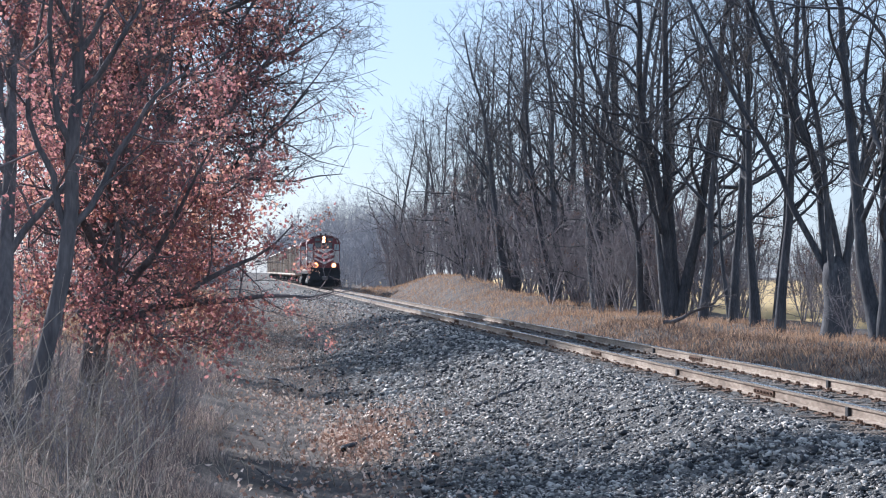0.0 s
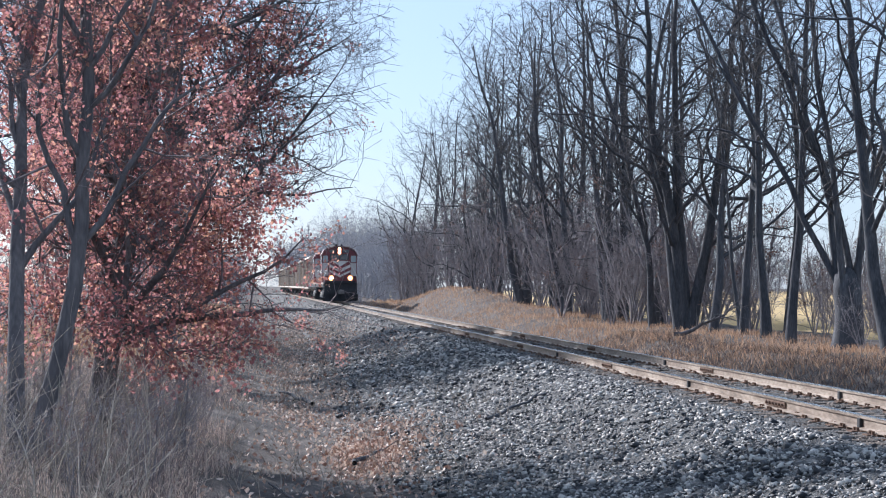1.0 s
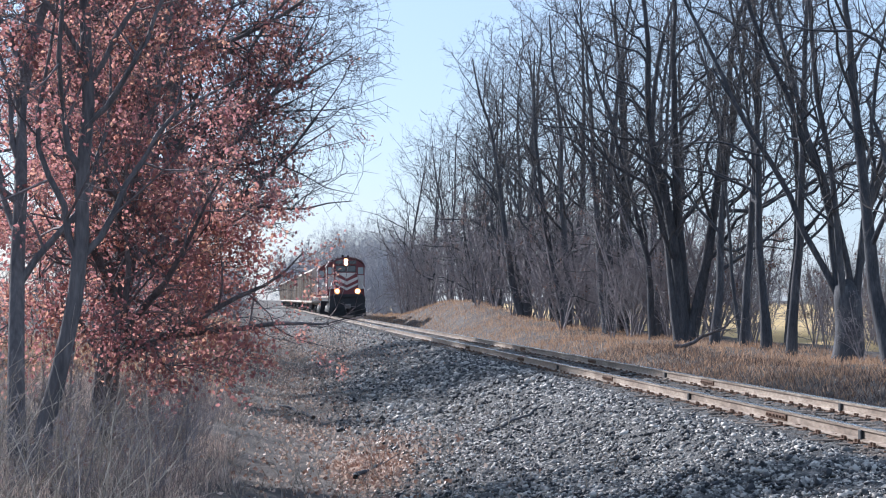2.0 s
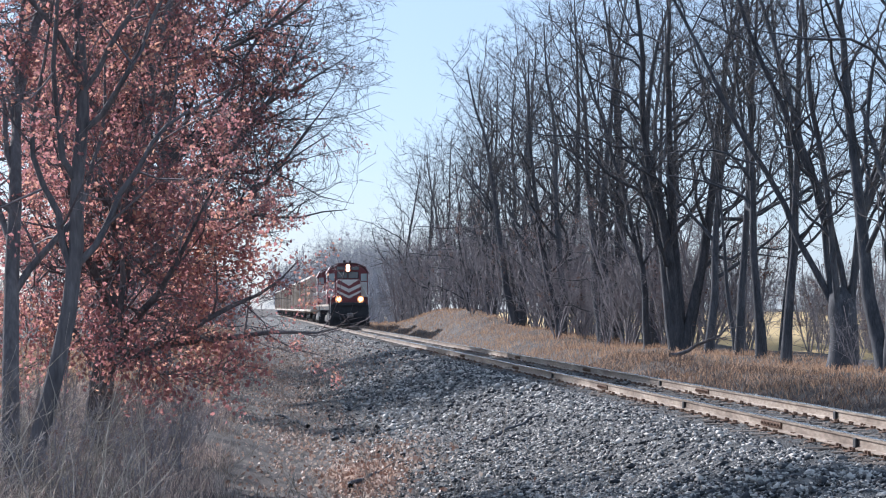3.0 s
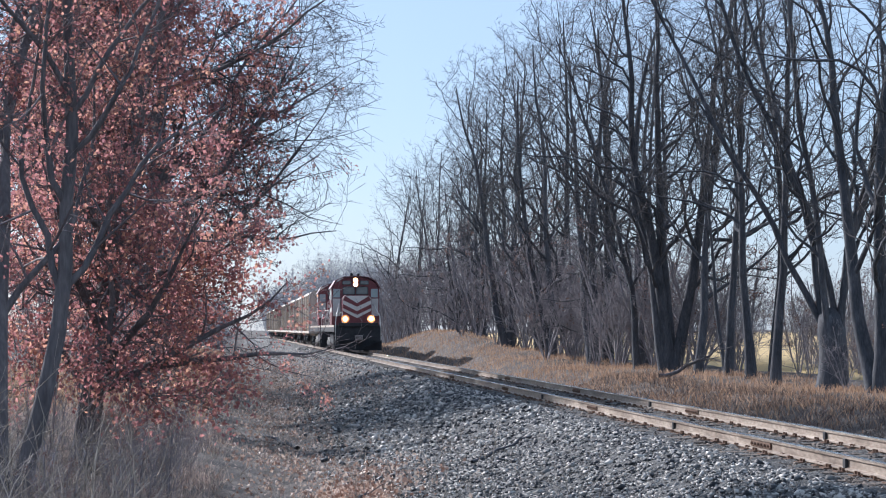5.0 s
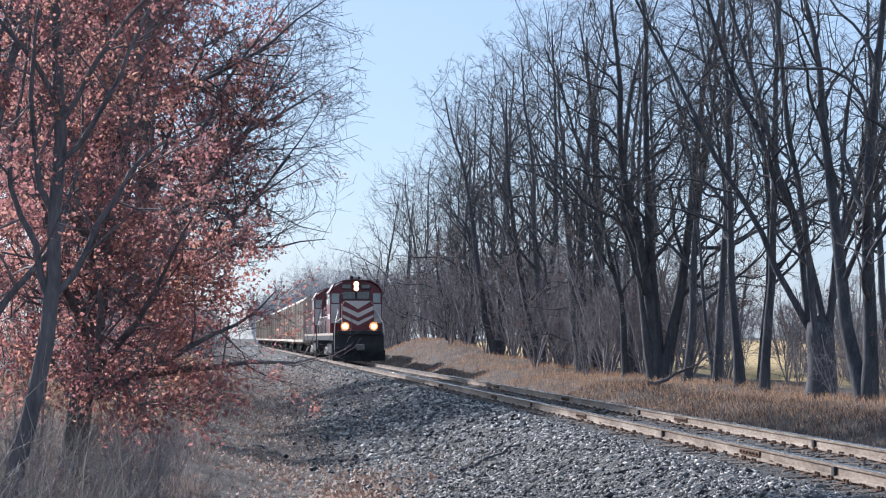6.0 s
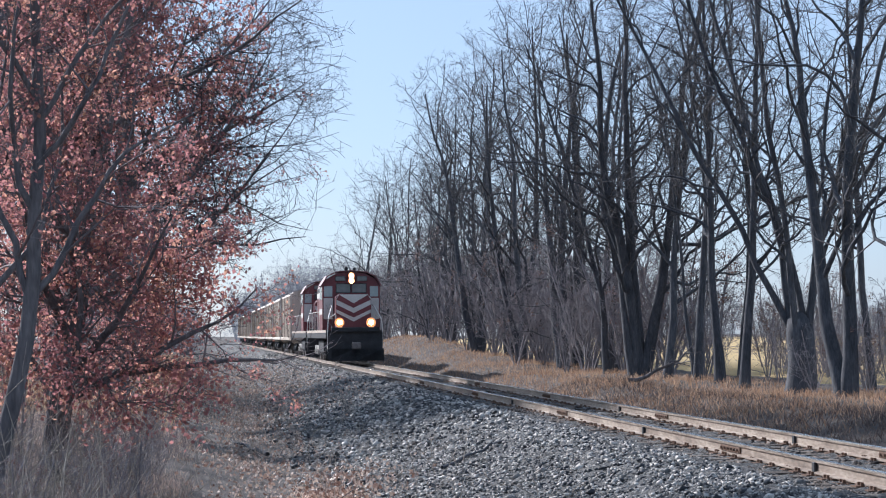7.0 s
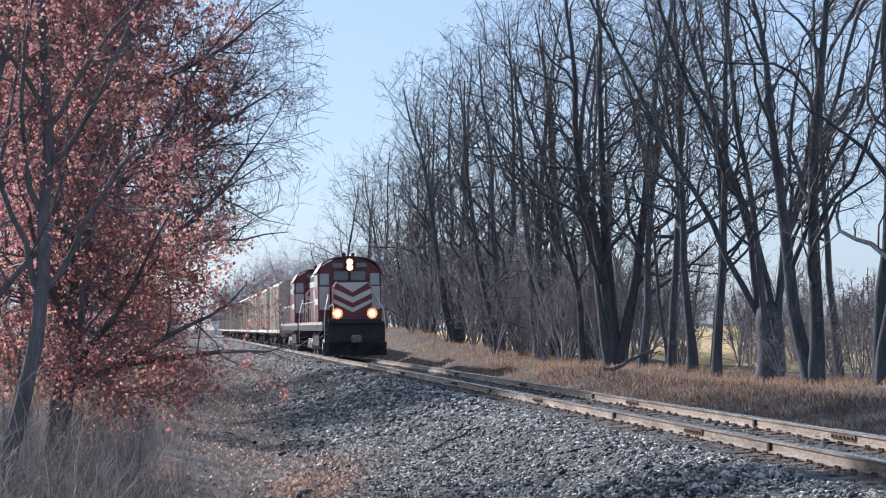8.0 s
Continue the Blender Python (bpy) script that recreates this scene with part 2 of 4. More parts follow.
# ---- the track ----
def rail_profile(x):
    web = [(-0.07, -0.172), (0.07, -0.172), (0.07, -0.16), (0.012, -0.14), (0.009, -0.055), (0.034, -0.042), (0.036, -0.014),
           (-0.036, -0.014), (-0.034, -0.042), (-0.009, -0.055), (-0.012, -0.14), (-0.07, -0.16)]
    head = [(-0.037, -0.016), (0.037, -0.016), (0.035, -0.003), (0.028, 0.0), (-0.028, 0.0), (-0.035, -0.003)]
    return [(x + a, b) for a, b in web], [(x + a, b) for a, b in head]


track = tagged(new("railway_track"), "single railway track with rust-brown rails on wooden ties", "railway", kind="structure")
JOINTS = {-0.755: [0.83 + 11.89 * i for i in range(35)], 0.755: [-1.2 + 11.89 * i for i in range(35)]}
for rx, marks in JOINTS.items():
    web, head = rail_profile(rx)
    for a, b in zip(marks, marks[1:]):
        rail = part("rail", prism(bmesh.new(), web, a, b - 0.012), M_RAIL, track, "rust-brown steel rail")
        part("rail_head", prism(bmesh.new(), head, a, b - 0.012), M_HEAD, rail, "bright worn running surface")
    for y in marks[1:6]:
        bm = bmesh.new()
        for s in (-1, 1):
            box(bm, rx + s * 0.022 - 0.012, rx + s * 0.022 + 0.012, y - 0.46, y + 0.46, -0.135, -0.055, 0.004)
            for k in range(6):
                rod(bm, (rx + s * 0.03, y - 0.38 + k * 0.152, -0.095), (rx + s * 0.062, y - 0.38 + k * 0.152, -0.095), 0.019)
        part("joint_bar", bm, M_PLATE, track, "bolted rusty joint bar")
for rx, y in ((-0.755, 21.1), (-0.755, 29.6), (0.755, 26.5), (0.755, 38.0), (-0.755, 42.5)):
    bm = bmesh.new()
    for s in (-1, 1):
        box(bm, rx + s * 0.03 - 0.02, rx + s * 0.03 + 0.02, y - 0.05, y + 0.05, -0.16, -0.04, 0.006)
    part("rail_clamp", bm, M_BLACK, track, "dark clamp on the rail web")
tie_bm = boxed(-1.3, 1.3, -0.115, 0.115, -0.18, 0.0, 0.008)
tie_me = bpy.data.meshes.new("tie")
tie_bm.to_mesh(tie_me)
tie_me.materials.append(M_TIE)
tie_bm.free()
plate_bm = bmesh.new()
for rx in (-0.755, 0.755):
    box(plate_bm, rx - 0.17, rx + 0.17, -0.09, 0.09, 0.0, 0.014)
    for s in (-1, 1):
        for k in (-0.05, 0.05):
            box(plate_bm, rx + s * 0.088 - 0.016, rx + s * 0.088 + 0.016, k - 0.014, k + 0.014, 0.012, 0.05)
    for k in (-0.15, 0.15):
        box(plate_bm, rx - 0.085, rx + 0.085, k - 0.018, k + 0.018, -0.035, 0.02)
plate_me = bpy.data.meshes.new("tie_plate")
plate_bm.to_mesh(plate_me)
plate_me.materials.append(M_PLATE)
plate_bm.free()
rng = np.random.default_rng(5)
for i in range(290):
    y = 8 + 0.52 * i
    tie = new("tie", tie_me)
    tie.parent = track
    tie.matrix_basis = pose(rng.normal(0, 0.03), y + rng.normal(0, 0.015), -0.19 + rng.normal(0, 0.006), 0, 0, rng.normal(0, 0.8))
    if i < 130:
        plate = new("tie_plate", plate_me)
        plate.parent = tie


# ---- loose stones ----
def lumps(rng, centres, sizes, flat=0.7):
    """Angular stones: jittered octahedra with cut corners, 8 faces each."""
    base = np.array([(1, 0, 0), (-1, 0, 0), (0, 1, 0), (0, -1, 0), (0, 0, 1), (0, 0, -1)], float)
    tri = np.array([(0, 2, 4), (2, 1, 4), (1, 3, 4), (3, 0, 4), (2, 0, 5), (1, 2, 5), (3, 1, 5), (0, 3, 5)])
    n = len(centres)
    v = base[None] * (1 + rng.uniform(-0.35, 0.35, (n, 6, 1))) + rng.normal(0, 0.22, (n, 6, 3))
    q = rng.normal(size=(n, 4))
    q /= np.linalg.norm(q, axis=1, keepdims=True)
    w, x, y, z = q.T
    r = np.stack([1 - 2 * (y * y + z * z), 2 * (x * y - z * w), 2 * (x * z + y * w), 2 * (x * y + z * w), 1 - 2 * (x * x + z * z), 2 * (y * z - x * w),
                  2 * (x * z - y * w), 2 * (y * z + x * w), 1 - 2 * (x * x + y * y)], -1).reshape(n, 3, 3)
    v = np.einsum("nij,nkj->nki", r, v) * np.asarray(sizes)[:, None, None]
    v[..., 2] *= flat
    v = v + centres[:, None]
    f = tri[None] + 6 * np.arange(n)[:, None, None]
    return v.reshape(-1, 3), f.reshape(-1, 3)


def on_ballast(x, y):
    return ground_z(x, y) + 0.03


rng = np.random.default_rng(11)
cx, cy, cs = [], [], []
for y0, y1, count, size in ((13, 22, 36000, 0.021), (22, 36, 29000, 0.025), (36, 60, 12000, 0.038), (60, 170, 7000, 0.045)):
    cx.append(rng.uniform(-6.2, 2.6, count))
    cy.append(rng.uniform(y0, y1, count))
    cs.append(np.clip(rng.lognormal(math.log(size), 0.35, count), 0.012, 0.10))
cx, cy, cs = np.concatenate(cx), np.concatenate(cy), np.concatenate(cs)
keep = (rng.random(len(cx)) < np.interp(cx, [-6.2, -5.0, -4.4], [0.12, 0.6, 1])) & ((np.abs(np.abs(cx) - 0.755) > 0.11) | (cs < 0.03))
keep &= ~((np.abs(cx) < 1.3) & (np.abs((cy - 8 + 0.26) % 0.52 - 0.26) < 0.14) & (rng.random(len(cx)) < 0.6))
cx, cy, cs = cx[keep], cy[keep], cs[keep]
zz = np.where(np.abs(cx) < 1.5, -0.212, on_ballast(cx, cy)) + cs * 0.25
bank = np.abs(cx) > 1.25
v, f = lumps(rng, np.stack([cx, cy, zz], -1)[~bank], cs[~bank])
tagged(array_mesh("crib_stones", v, f, M_CRIB), "rust-stained stones packed between the ties, darkened for shade", "gravel", kind="stuff")
v, f = lumps(rng, np.stack([cx, cy, zz], -1)[bank], cs[bank])
tagged(array_mesh("ballast_stones", v, f, M_STONE), "countless grey crushed stones scattered over the ballast bank", "gravel", kind="stuff")
stone_meshes = []
for k in range(6):
    v, f = lumps(rng, np.zeros((1, 3)), [0.05])
    ob = array_mesh("stone", v, f, M_STONE)
    stone_meshes.append(ob.data)
    bpy.data.objects.remove(ob)
for k in range(280):
    x, y = rng.uniform(-4.2, -1.5), rng.uniform(11.5, 21)
    ob = new("stone", stone_meshes[k % 6])
    ob.parent = ballast
    ob.matrix_basis = pose(x, y, float(on_ballast(x, y)) + 0.015, *rng.uniform(0, 360, 3)) @ Matrix.Scale(rng.uniform(0.6, 1.3), 4)


# ---- trees ----
def runs(rng, start, way, length, steps, wobble, lift):
    """Many branches at once: (B, steps + 1, 3) points from starts along ways, wandering, bending up by lift."""
    p, d = start.copy(), way / np.linalg.norm(way, axis=1, keepdims=True)
    out = [p]
    for _ in range(steps):
        d = d + rng.normal(0, wobble, d.shape)
        d[:, 2] += lift
        d /= np.linalg.norm(d, axis=1, keepdims=True)
        p = p + d * (length / steps)[:, None]
        out.append(p)
    return np.stack(out, 1)


def sprout(rng, pts, radii, each, low, high, angle, spread=0.25):
    """Starts, ways, places along the parent and radii of `each` children on every branch."""
    b, n, _ = pts.shape
    u = low + (high - low) * (np.arange(each)[None] + rng.random((b, each))) / each
    k = np.clip((u * (n - 1)).astype(int), 0, n - 2)
    w = (u * (n - 1) - k)[..., None]
    rows = np.arange(b)[:, None]
    start = pts[rows, k] * (1 - w) + pts[rows, k + 1] * w
    along = pts[rows, k + 1] - pts[rows, k]
    along /= np.linalg.norm(along, axis=-1, keepdims=True) + 1e-9
    side = rng.normal(size=along.shape)
    side -= (side * along).sum(-1, keepdims=True) * along
    side /= np.linalg.norm(side, axis=-1, keepdims=True) + 1e-9
    a = np.radians(angle) * (1 + rng.normal(0, spread, (b, each)))[..., None]
    way = along * np.cos(a) + side * np.sin(a)
    r = radii[rows, k] * (1 - w[..., 0]) + radii[rows, k + 1] * w[..., 0]
    return start.reshape(-1, 3), way.reshape(-1, 3), u.ravel(), r.ravel()


def tubes(groups):
    """Vertices and quads of tapered tubes. groups: (points (B, n, 3), radii (B, n), sides)."""
    vs, fs, base = [], [], 0
    for p, r, s in groups:
        b, n, _ = p.shape
        t = np.gradient(p, axis=1)
        t /= np.linalg.norm(t, axis=-1, keepdims=True) + 1e-9
        ref = np.where(np.abs(t[..., 2:3]) > 0.9, np.array([1.0, 0, 0]), np.array([0, 0, 1.0]))
        a = np.cross(t, ref)
        a /= np.linalg.norm(a, axis=-1, keepdims=True) + 1e-9
        c = np.cross(t, a)
        ang = 2 * np.pi * np.arange(s) / s
        ring = p[:, :, None] + r[:, :, None, None] * (a[:, :, None] * np.cos(ang)[:, None] + c[:, :, None] * np.sin(ang)[:, None])
        i = (np.arange(b * n * s).reshape(b, n, s)) + base
        j = np.roll(i, -1, axis=2)
        fs.append(np.stack([i[:, :-1], j[:, :-1], j[:, 1:], i[:, 1:]], -1).reshape(-1, 4))
        vs.append(ring.reshape(-1, 3))
        base += b * n * s
    return np.concatenate(vs), np.concatenate(fs)


def taper(b, n, r0, r1):
    return np.asarray(r0)[:, None] + (np.asarray(r1) - np.asarray(r0))[:, None] * np.linspace(0, 1, n)[None]


def leaf_mesh(rng, places, size, droop=0.3):
    """Small folded leaves, two triangles each."""
    n = len(places)
    d = rng.normal(size=(n, 3))
    d[:, 2] -= droop
    d /= np.linalg.norm(d, axis=1, keepdims=True)
    s = np.cross(d, rng.normal(size=(n, 3)))
    s /= np.linalg.norm(s, axis=1, keepdims=True)
    up = np.cross(d, s)
    k = (size * rng.uniform(0.6, 1.3, n))[:, None]
    a, b = places, places + d * k
    m = places + d * k * 0.5
    left, right = m + s * k * 0.36 + up * k * 0.12, m - s * k * 0.36 + up * k * 0.12
    v = np.stack([a, left, b, right], 1).reshape(-1, 3)
    i = 4 * np.arange(n)[:, None]
    return v, np.concatenate([i + np.array([[0, 1, 2]]), i + np.array([[0, 2, 3]])])


def tree(seed, height, girth, stems=((0, 0, 1),), bole=None, fork=0.3, limbs=13, angle=42, reach=0.42, lift=0.10, twigs=(9, 7, 4), wander=0.06,
         leaves=0, leaf_size=0.1, leaf_mat=None, leaf_low=0.0, leaf_high=1.0, leaf_keep=1.0, leaf_out=99.0, twig_r=0.006, sides=(10, 5, 3), crook=0.19, bark=None, twig=None, stem=1.0, shrink=0.75, limb_r=0.09, env=None, rise=0.03, name="tree"):
    """A tree as an Empty with trunk, limbs, crown and leaves. stems: lean of each stem (x, y) and share of the height.
    env: height of the crown's centre, its half width and half height; twigs end at that rounded outline."""
    rng = np.random.default_rng(seed)

    def within(p):
        if env is None:
            return np.ones(len(p), bool)
        e = p[:, -1] - np.array([0, 0, env[0]])
        return (e[:, 0] ** 2 + e[:, 1] ** 2) / env[1] ** 2 + e[:, 2] ** 2 / env[2] ** 2 < rng.uniform(0.9, 1.04, len(p))

    root = new(name)
    k = len(stems)
    top = np.array([[sx, sy, 1.0] for sx, sy, _ in stems])
    length = np.array([height * s * stem for _, _, s in stems])
    start = np.array([[0.25 * girth * sx * 3, 0.25 * girth * sy * 3, -0.25] for sx, sy, _ in stems])
    if bole:  # one thick trunk below, dividing at bole[0] metres
        start = np.array([[0.24 * bole[1] * np.sign(sx), 0.2 * bole[1] * np.sign(sy), bole[0] - 0.65] for sx, sy, _ in stems])
        length = length - bole[0]
    p0 = runs(rng, start, top, length, 12, wander, rise)
    r0 = taper(k, 13, np.full(k, girth / 2), np.full(k, 0.03))
    if not bole:
        r0[:, 0] *= 1.35
        r0[:, 1] *= 1.05
    s, w, u, r = sprout(rng, p0, r0, limbs, fork, 0.97, angle)
    w[:, 2] = np.abs(w[:, 2]) + 0.15
    l1 = height * reach * (1.1 - shrink * (u - fork) / (1 - fork)) * rng.uniform(0.8, 1.12, len(u))
    if env:  # each limb is as long as the crown is wide on its side
        q, d = (s - np.array([0, 0, env[0]])) / np.array([env[1], env[1], env[2]]), w / np.array([env[1], env[1], env[2]])
        a, b, c = (d * d).sum(1), (q * d).sum(1), (q * q).sum(1) - 1
        l1 = np.clip((-b + np.sqrt(np.maximum(b * b - a * c, 0.01))) / a, 0.8, 12) * np.linalg.norm(w, axis=1) * rng.uniform(0.8, 1.0, len(u))
    p1 = runs(rng, s, w, l1, 9, crook, lift)
    r1 = taper(len(u), 10, np.minimum(r * 0.55, limb_r), np.full(len(u), 0.012))
    stout = [(p0, r0, sides[0]), (p1, r1, sides[1])]
    if bole:
        zb = np.array([-0.25, 0.25, 0.8, 1.3, bole[0] - 0.7, bole[0] - 0.25, bole[0] - 0.02])
        pb = np.stack([0.03 * np.sin(zb * 2), 0.03 * np.cos(zb * 3), zb], -1)[None]
        stout.append((pb, (bole[1] / 2 * np.array([1.4, 1.12, 1.0, 0.97, 0.98, 0.85, 0.05]))[None], 14))
    v, f = tubes(stout)
    array_mesh("trunk", v, f, bark or M_BARK, root, True)
    s, w, u, r = sprout(rng, p1, r1, twigs[0], 0.15, 1.0, 52)
    l2 = np.repeat(l1, twigs[0]) * rng.uniform(0.22, 0.5, len(u)) * (1.15 - 0.5 * u)
    k2 = 4 if twigs[2] else 3
    p2 = runs(rng, s, w, l2, k2, 0.24, lift * 0.6)
    r2 = taper(len(u), k2 + 1, np.minimum(r * 0.55, 4.5 * twig_r + 0.008), np.full(len(u), twig_r))
    ok = within(p2)
    p2, r2, l2 = p2[ok], r2[ok], l2[ok]
    s, w, u, r = sprout(rng, p2, r2, twigs[1], 0.2, 1.0, 50)
    l3 = np.repeat(l2, twigs[1]) * rng.uniform(0.25, 0.5, len(u))
    k3 = 2 if twigs[2] else 1  # far trees have plain straight twigs
    p3 = runs(rng, s, w, l3, k3, 0.22, lift * 0.3)
    r3 = taper(len(u), k3 + 1, np.minimum(r * 0.6, 2.0 * twig_r), np.full(len(u), twig_r * 0.8))
    ok = within(p3)
    p3, r3, l3 = p3[ok], r3[ok], l3[ok]
    groups = [(p2, r2, sides[2]), (p3, r3, 3)]
    tips = p3
    if twigs[2]:
        s, w, u, r = sprout(rng, p3, r3, twigs[2], 0.3, 1.0, 40)
        l4 = np.repeat(l3, twigs[2]) * rng.uniform(0.28, 0.5, len(u)) + 0.06
        p4 = runs(rng, s, w, l4, 1, 0.12, 0.0)
        r4 = taper(len(u), 2, np.full(len(u), twig_r), np.full(len(u), twig_r * 0.6))
        ok = within(p4)
        p4, r4 = p4[ok], r4[ok]
        groups.append((p4, r4, 3))
        tips = p4
    v, f = tubes(groups)
    array_mesh("crown", v, f, twig or M_TWIG, root)
    if leaves:
        zt = tips[:, -1, 2] / height
        out = np.linalg.norm(tips[:, -1, :2], axis=1)
        near_stem = rng.random(len(zt)) < np.where(out < leaf_out, leaf_keep, 0.004)
        ok = np.flatnonzero((zt > leaf_low) & (zt < leaf_high) & near_stem)
        ok = rng.choice(ok, max(1, leaves // 9))
        pick = rng.choice(ok, leaves)
        q = rng.random((leaves, 1))
        pl = tips[pick, -1] * q + tips[pick, 0] * (1 - q) + rng.normal(0, 0.9 * leaf_size, (leaves, 3))
        v, f = leaf_mesh(rng, pl, leaf_size)
        array_mesh("foliage", v, f, leaf_mat, root)
    return root


def joined(name, source, places, label, category, mat=None):
    """One mesh of many copies of a tree, each at (x, y, turn, size): a far wood."""
    vs, fs, base = [], [], 0
    for ob in source.children:
        me = ob.data
        v = np.empty(len(me.vertices) * 3, np.float32)
        me.vertices.foreach_get("co", v)
        v = v.reshape(-1, 3)
        f = np.empty(len(me.loops), np.int32)
        me.loops.foreach_get("vertex_index", f)
        f = f.reshape(-1, 4)
        for x, y, turn, size in places:
            c, s = math.cos(radians(turn)), math.sin(radians(turn))
            p = np.stack([v[:, 0] * c - v[:, 1] * s, v[:, 0] * s + v[:, 1] * c, v[:, 2]], -1) * size
            vs.append(p + np.array([x, y, float(ground_z(x, y))]))
            fs.append(f + base)
            base += len(v)
    return tagged(array_mesh(name, np.concatenate(vs), np.concatenate(fs), mat or M_FAR_TWIG), label, category, kind="stuff")


def stand(ob, x, y, turn=0, size=1.0, sink=0.0):
    ob.matrix_basis = pose(x, y, float(ground_z(x, y)) - sink, 0, 0, turn) @ Matrix.Scale(size, 4)
    return ob


# the row of bare trees on the far side of the track: a few kinds, stood many times
BARE = "tall bare grey-barked tree standing in dry grass beside the track"
kinds = [tree(100 + i, 19, (0.40, 0.36, 0.32, 0.44)[i], stems=(((0.0, 0.0, 1), (0.16, 0.05, 0.9)), ((0.05, 0, 1),), ((-0.05, 0, 1),), ((0, 0.04, 1), (-0.2, 0.1, 0.92)))[i],
              fork=(0.2, 0.18, 0.22, 0.18)[i], limbs=(11, 19, 18, 11)[i], reach=(0.30, 0.33, 0.30, 0.32)[i], angle=(44, 50, 46, 48)[i], lift=0.09, twig_r=0.0062,
              twigs=(8, 4, 2), wander=0.065, rise=0.06, crook=0.27, stem=0.84, shrink=0.45) for i in range(4)]
posts = [tree(106 + i, 18, (0.32, 0.2)[i], stems=((0.02, 0, 1),), fork=(0.3, 0.36)[i], limbs=16, reach=0.23, angle=50, lift=0.09, twig_r=0.006, twigs=(7, 4, 2), wander=0.045, crook=0.27,
              stem=0.86, shrink=0.3) for i in range(2)]
thin = [tree(110 + i, 18.5, (0.30, 0.36, 0.28)[i], fork=(0.16, 0.12, 0.18)[i], limbs=(17, 18, 16)[i], reach=(0.32, 0.35, 0.31)[i], angle=50, lift=0.10,
             twig_r=0.009, twigs=(8, 4, 0), wander=0.05, crook=0.25, sides=(6, 4, 3), stem=0.8, shrink=0.4) for i in range(3)]
far_tree = tree(118, 18.5, 0.36, stems=((0.02, 0, 1), (0.15, -0.1, 0.9)), fork=0.12, limbs=9, reach=0.35, angle=50, lift=0.10, twig_r=0.018, twigs=(7, 4, 0), wander=0.06, crook=0.22,
                sides=(5, 3, 3), stem=0.8, shrink=0.4)
for k in kinds + thin + posts:
    tagged(k, BARE, "tree", "bare trees beside the track")
for k in posts:
    tagged(k, "straight slender bare tree with branches high up")
big = tagged(tree(120, 18, 0.22, stems=((0.34, 0.05, 1), (-0.36, 0.02, 0.9), (0.10, -0.25, 0.95), (-0.16, 0.2, 1), (0.2, 0.1, 0.95), (-0.28, -0.1, 0.95), (0.02, 0.05, 1)), bole=(2.5, 0.86), fork=0.14, limbs=9,
                  reach=0.25, lift=0.08, crook=0.27, twig_r=0.006, twigs=(8, 4, 2), wander=0.1, rise=0.08),
             "bare tree dividing low into several heavy stems", "tree", "bare trees beside the track")
stand(big, 10.0, 54.3, 0)
twin = tagged(tree(121, 21, 0.5, stems=((-0.04, 0.03, 1), (0.07, -0.03, 1), (-0.33, 0.1, 0.9), (0.27, -0.05, 0.92)), fork=0.18, limbs=12, reach=0.30, angle=48, lift=0.09, crook=0.27, limb_r=0.10,
                   twig_r=0.006, twigs=(8, 4, 2), wander=0.085, rise=0.08, stem=0.88),
              "massive bare tree of several dark trunks grown together", "tree", "bare trees beside the track")
stand(twin, 10.0, 75.2, 0)
thicket = tagged(tree(130, 11, 0.16, stems=((0.1, 0, 1), (-0.25, 0.1, 0.9), (0.3, -0.15, 0.85), (-0.05, 0.25, 0.8)), fork=0.08, limbs=9, reach=0.36, angle=56, lift=0.05, crook=0.3, twigs=(8, 5, 0),
                      twig_r=0.0075, sides=(5, 4, 3), twig=M_FAR_TWIG, leaves=900, leaf_size=0.1, leaf_mat=M_DULL_LEAF),
                 "small many-stemmed tree tangled with fine brownish twigs", "tree", "bare trees beside the track")
rng = np.random.default_rng(21)
# x, y, size and kind of the trees that stand nearest
spots = [(10.0, 70.7, 1.0, kinds[1]), (10.6, 68.8, 0.8, posts[1]), (10.0, 66.2, 1.0, posts[0]), (10.5, 64.5, 0.95, posts[1]), (10.0, 63.2, 1.02, posts[0]), (10.0, 60.3, 1.05, posts[0]),
         (10.0, 50.2, 1.0, kinds[3]), (10.5, 46.4, 1.0, kinds[0]), (13.2, 57.0, 0.9, posts[0]), (13.5, 72.5, 1.0, kinds[2]), (9.6, 79.5, 0.95, kinds[2]), (10.4, 83.0, 1.0, posts[0]),
         (11.5, 87.0, 1.05, kinds[0]), (10.0, 91.4, 1.12, kinds[3])]
for y in (94, 103, 112, 121, 130, 140, 152, 165, 180):
    spots.append((rng.uniform(8.4, 12.0), y, rng.uniform(0.75, 1.15), thicket))
y = 95.0
while y < 330:
    far = y > 200
    kind = kinds[len(spots) % 4] if y < 125 else thin[len(spots) % 3]
    spots.append((rng.uniform(8.2, 11.6), y, rng.uniform(0.9, 1.08) * (0.68 if far else 1.24 if y < 150 else 1.1), kind))
    if rng.random() < 0.15:
        spots.append((rng.uniform(12.5, 18), y + 2, rng.uniform(0.85, 1.05) * (0.68 if far else 1.0), kind))
    y += rng.uniform(3.2, 6.5) * (0.9 if far else 1 + y / 300)
stood, far_row = set(), []
for x, y, s, k in spots:
    turn = rng.uniform(0, 360)
    if y > 200:
        far_row.append((x, y, turn, s))
    elif k.name not in stood:
        stand(k, x, y, turn, s)
        stood.add(k.name)
    else:
        stand(copy_thing(k, pose(0, 0, 0)), x, y, turn, s)
joined("far_trees", far_tree, far_row, "haze-paled bare trees along the line far off", "woods", M_HAZE_TWIG)


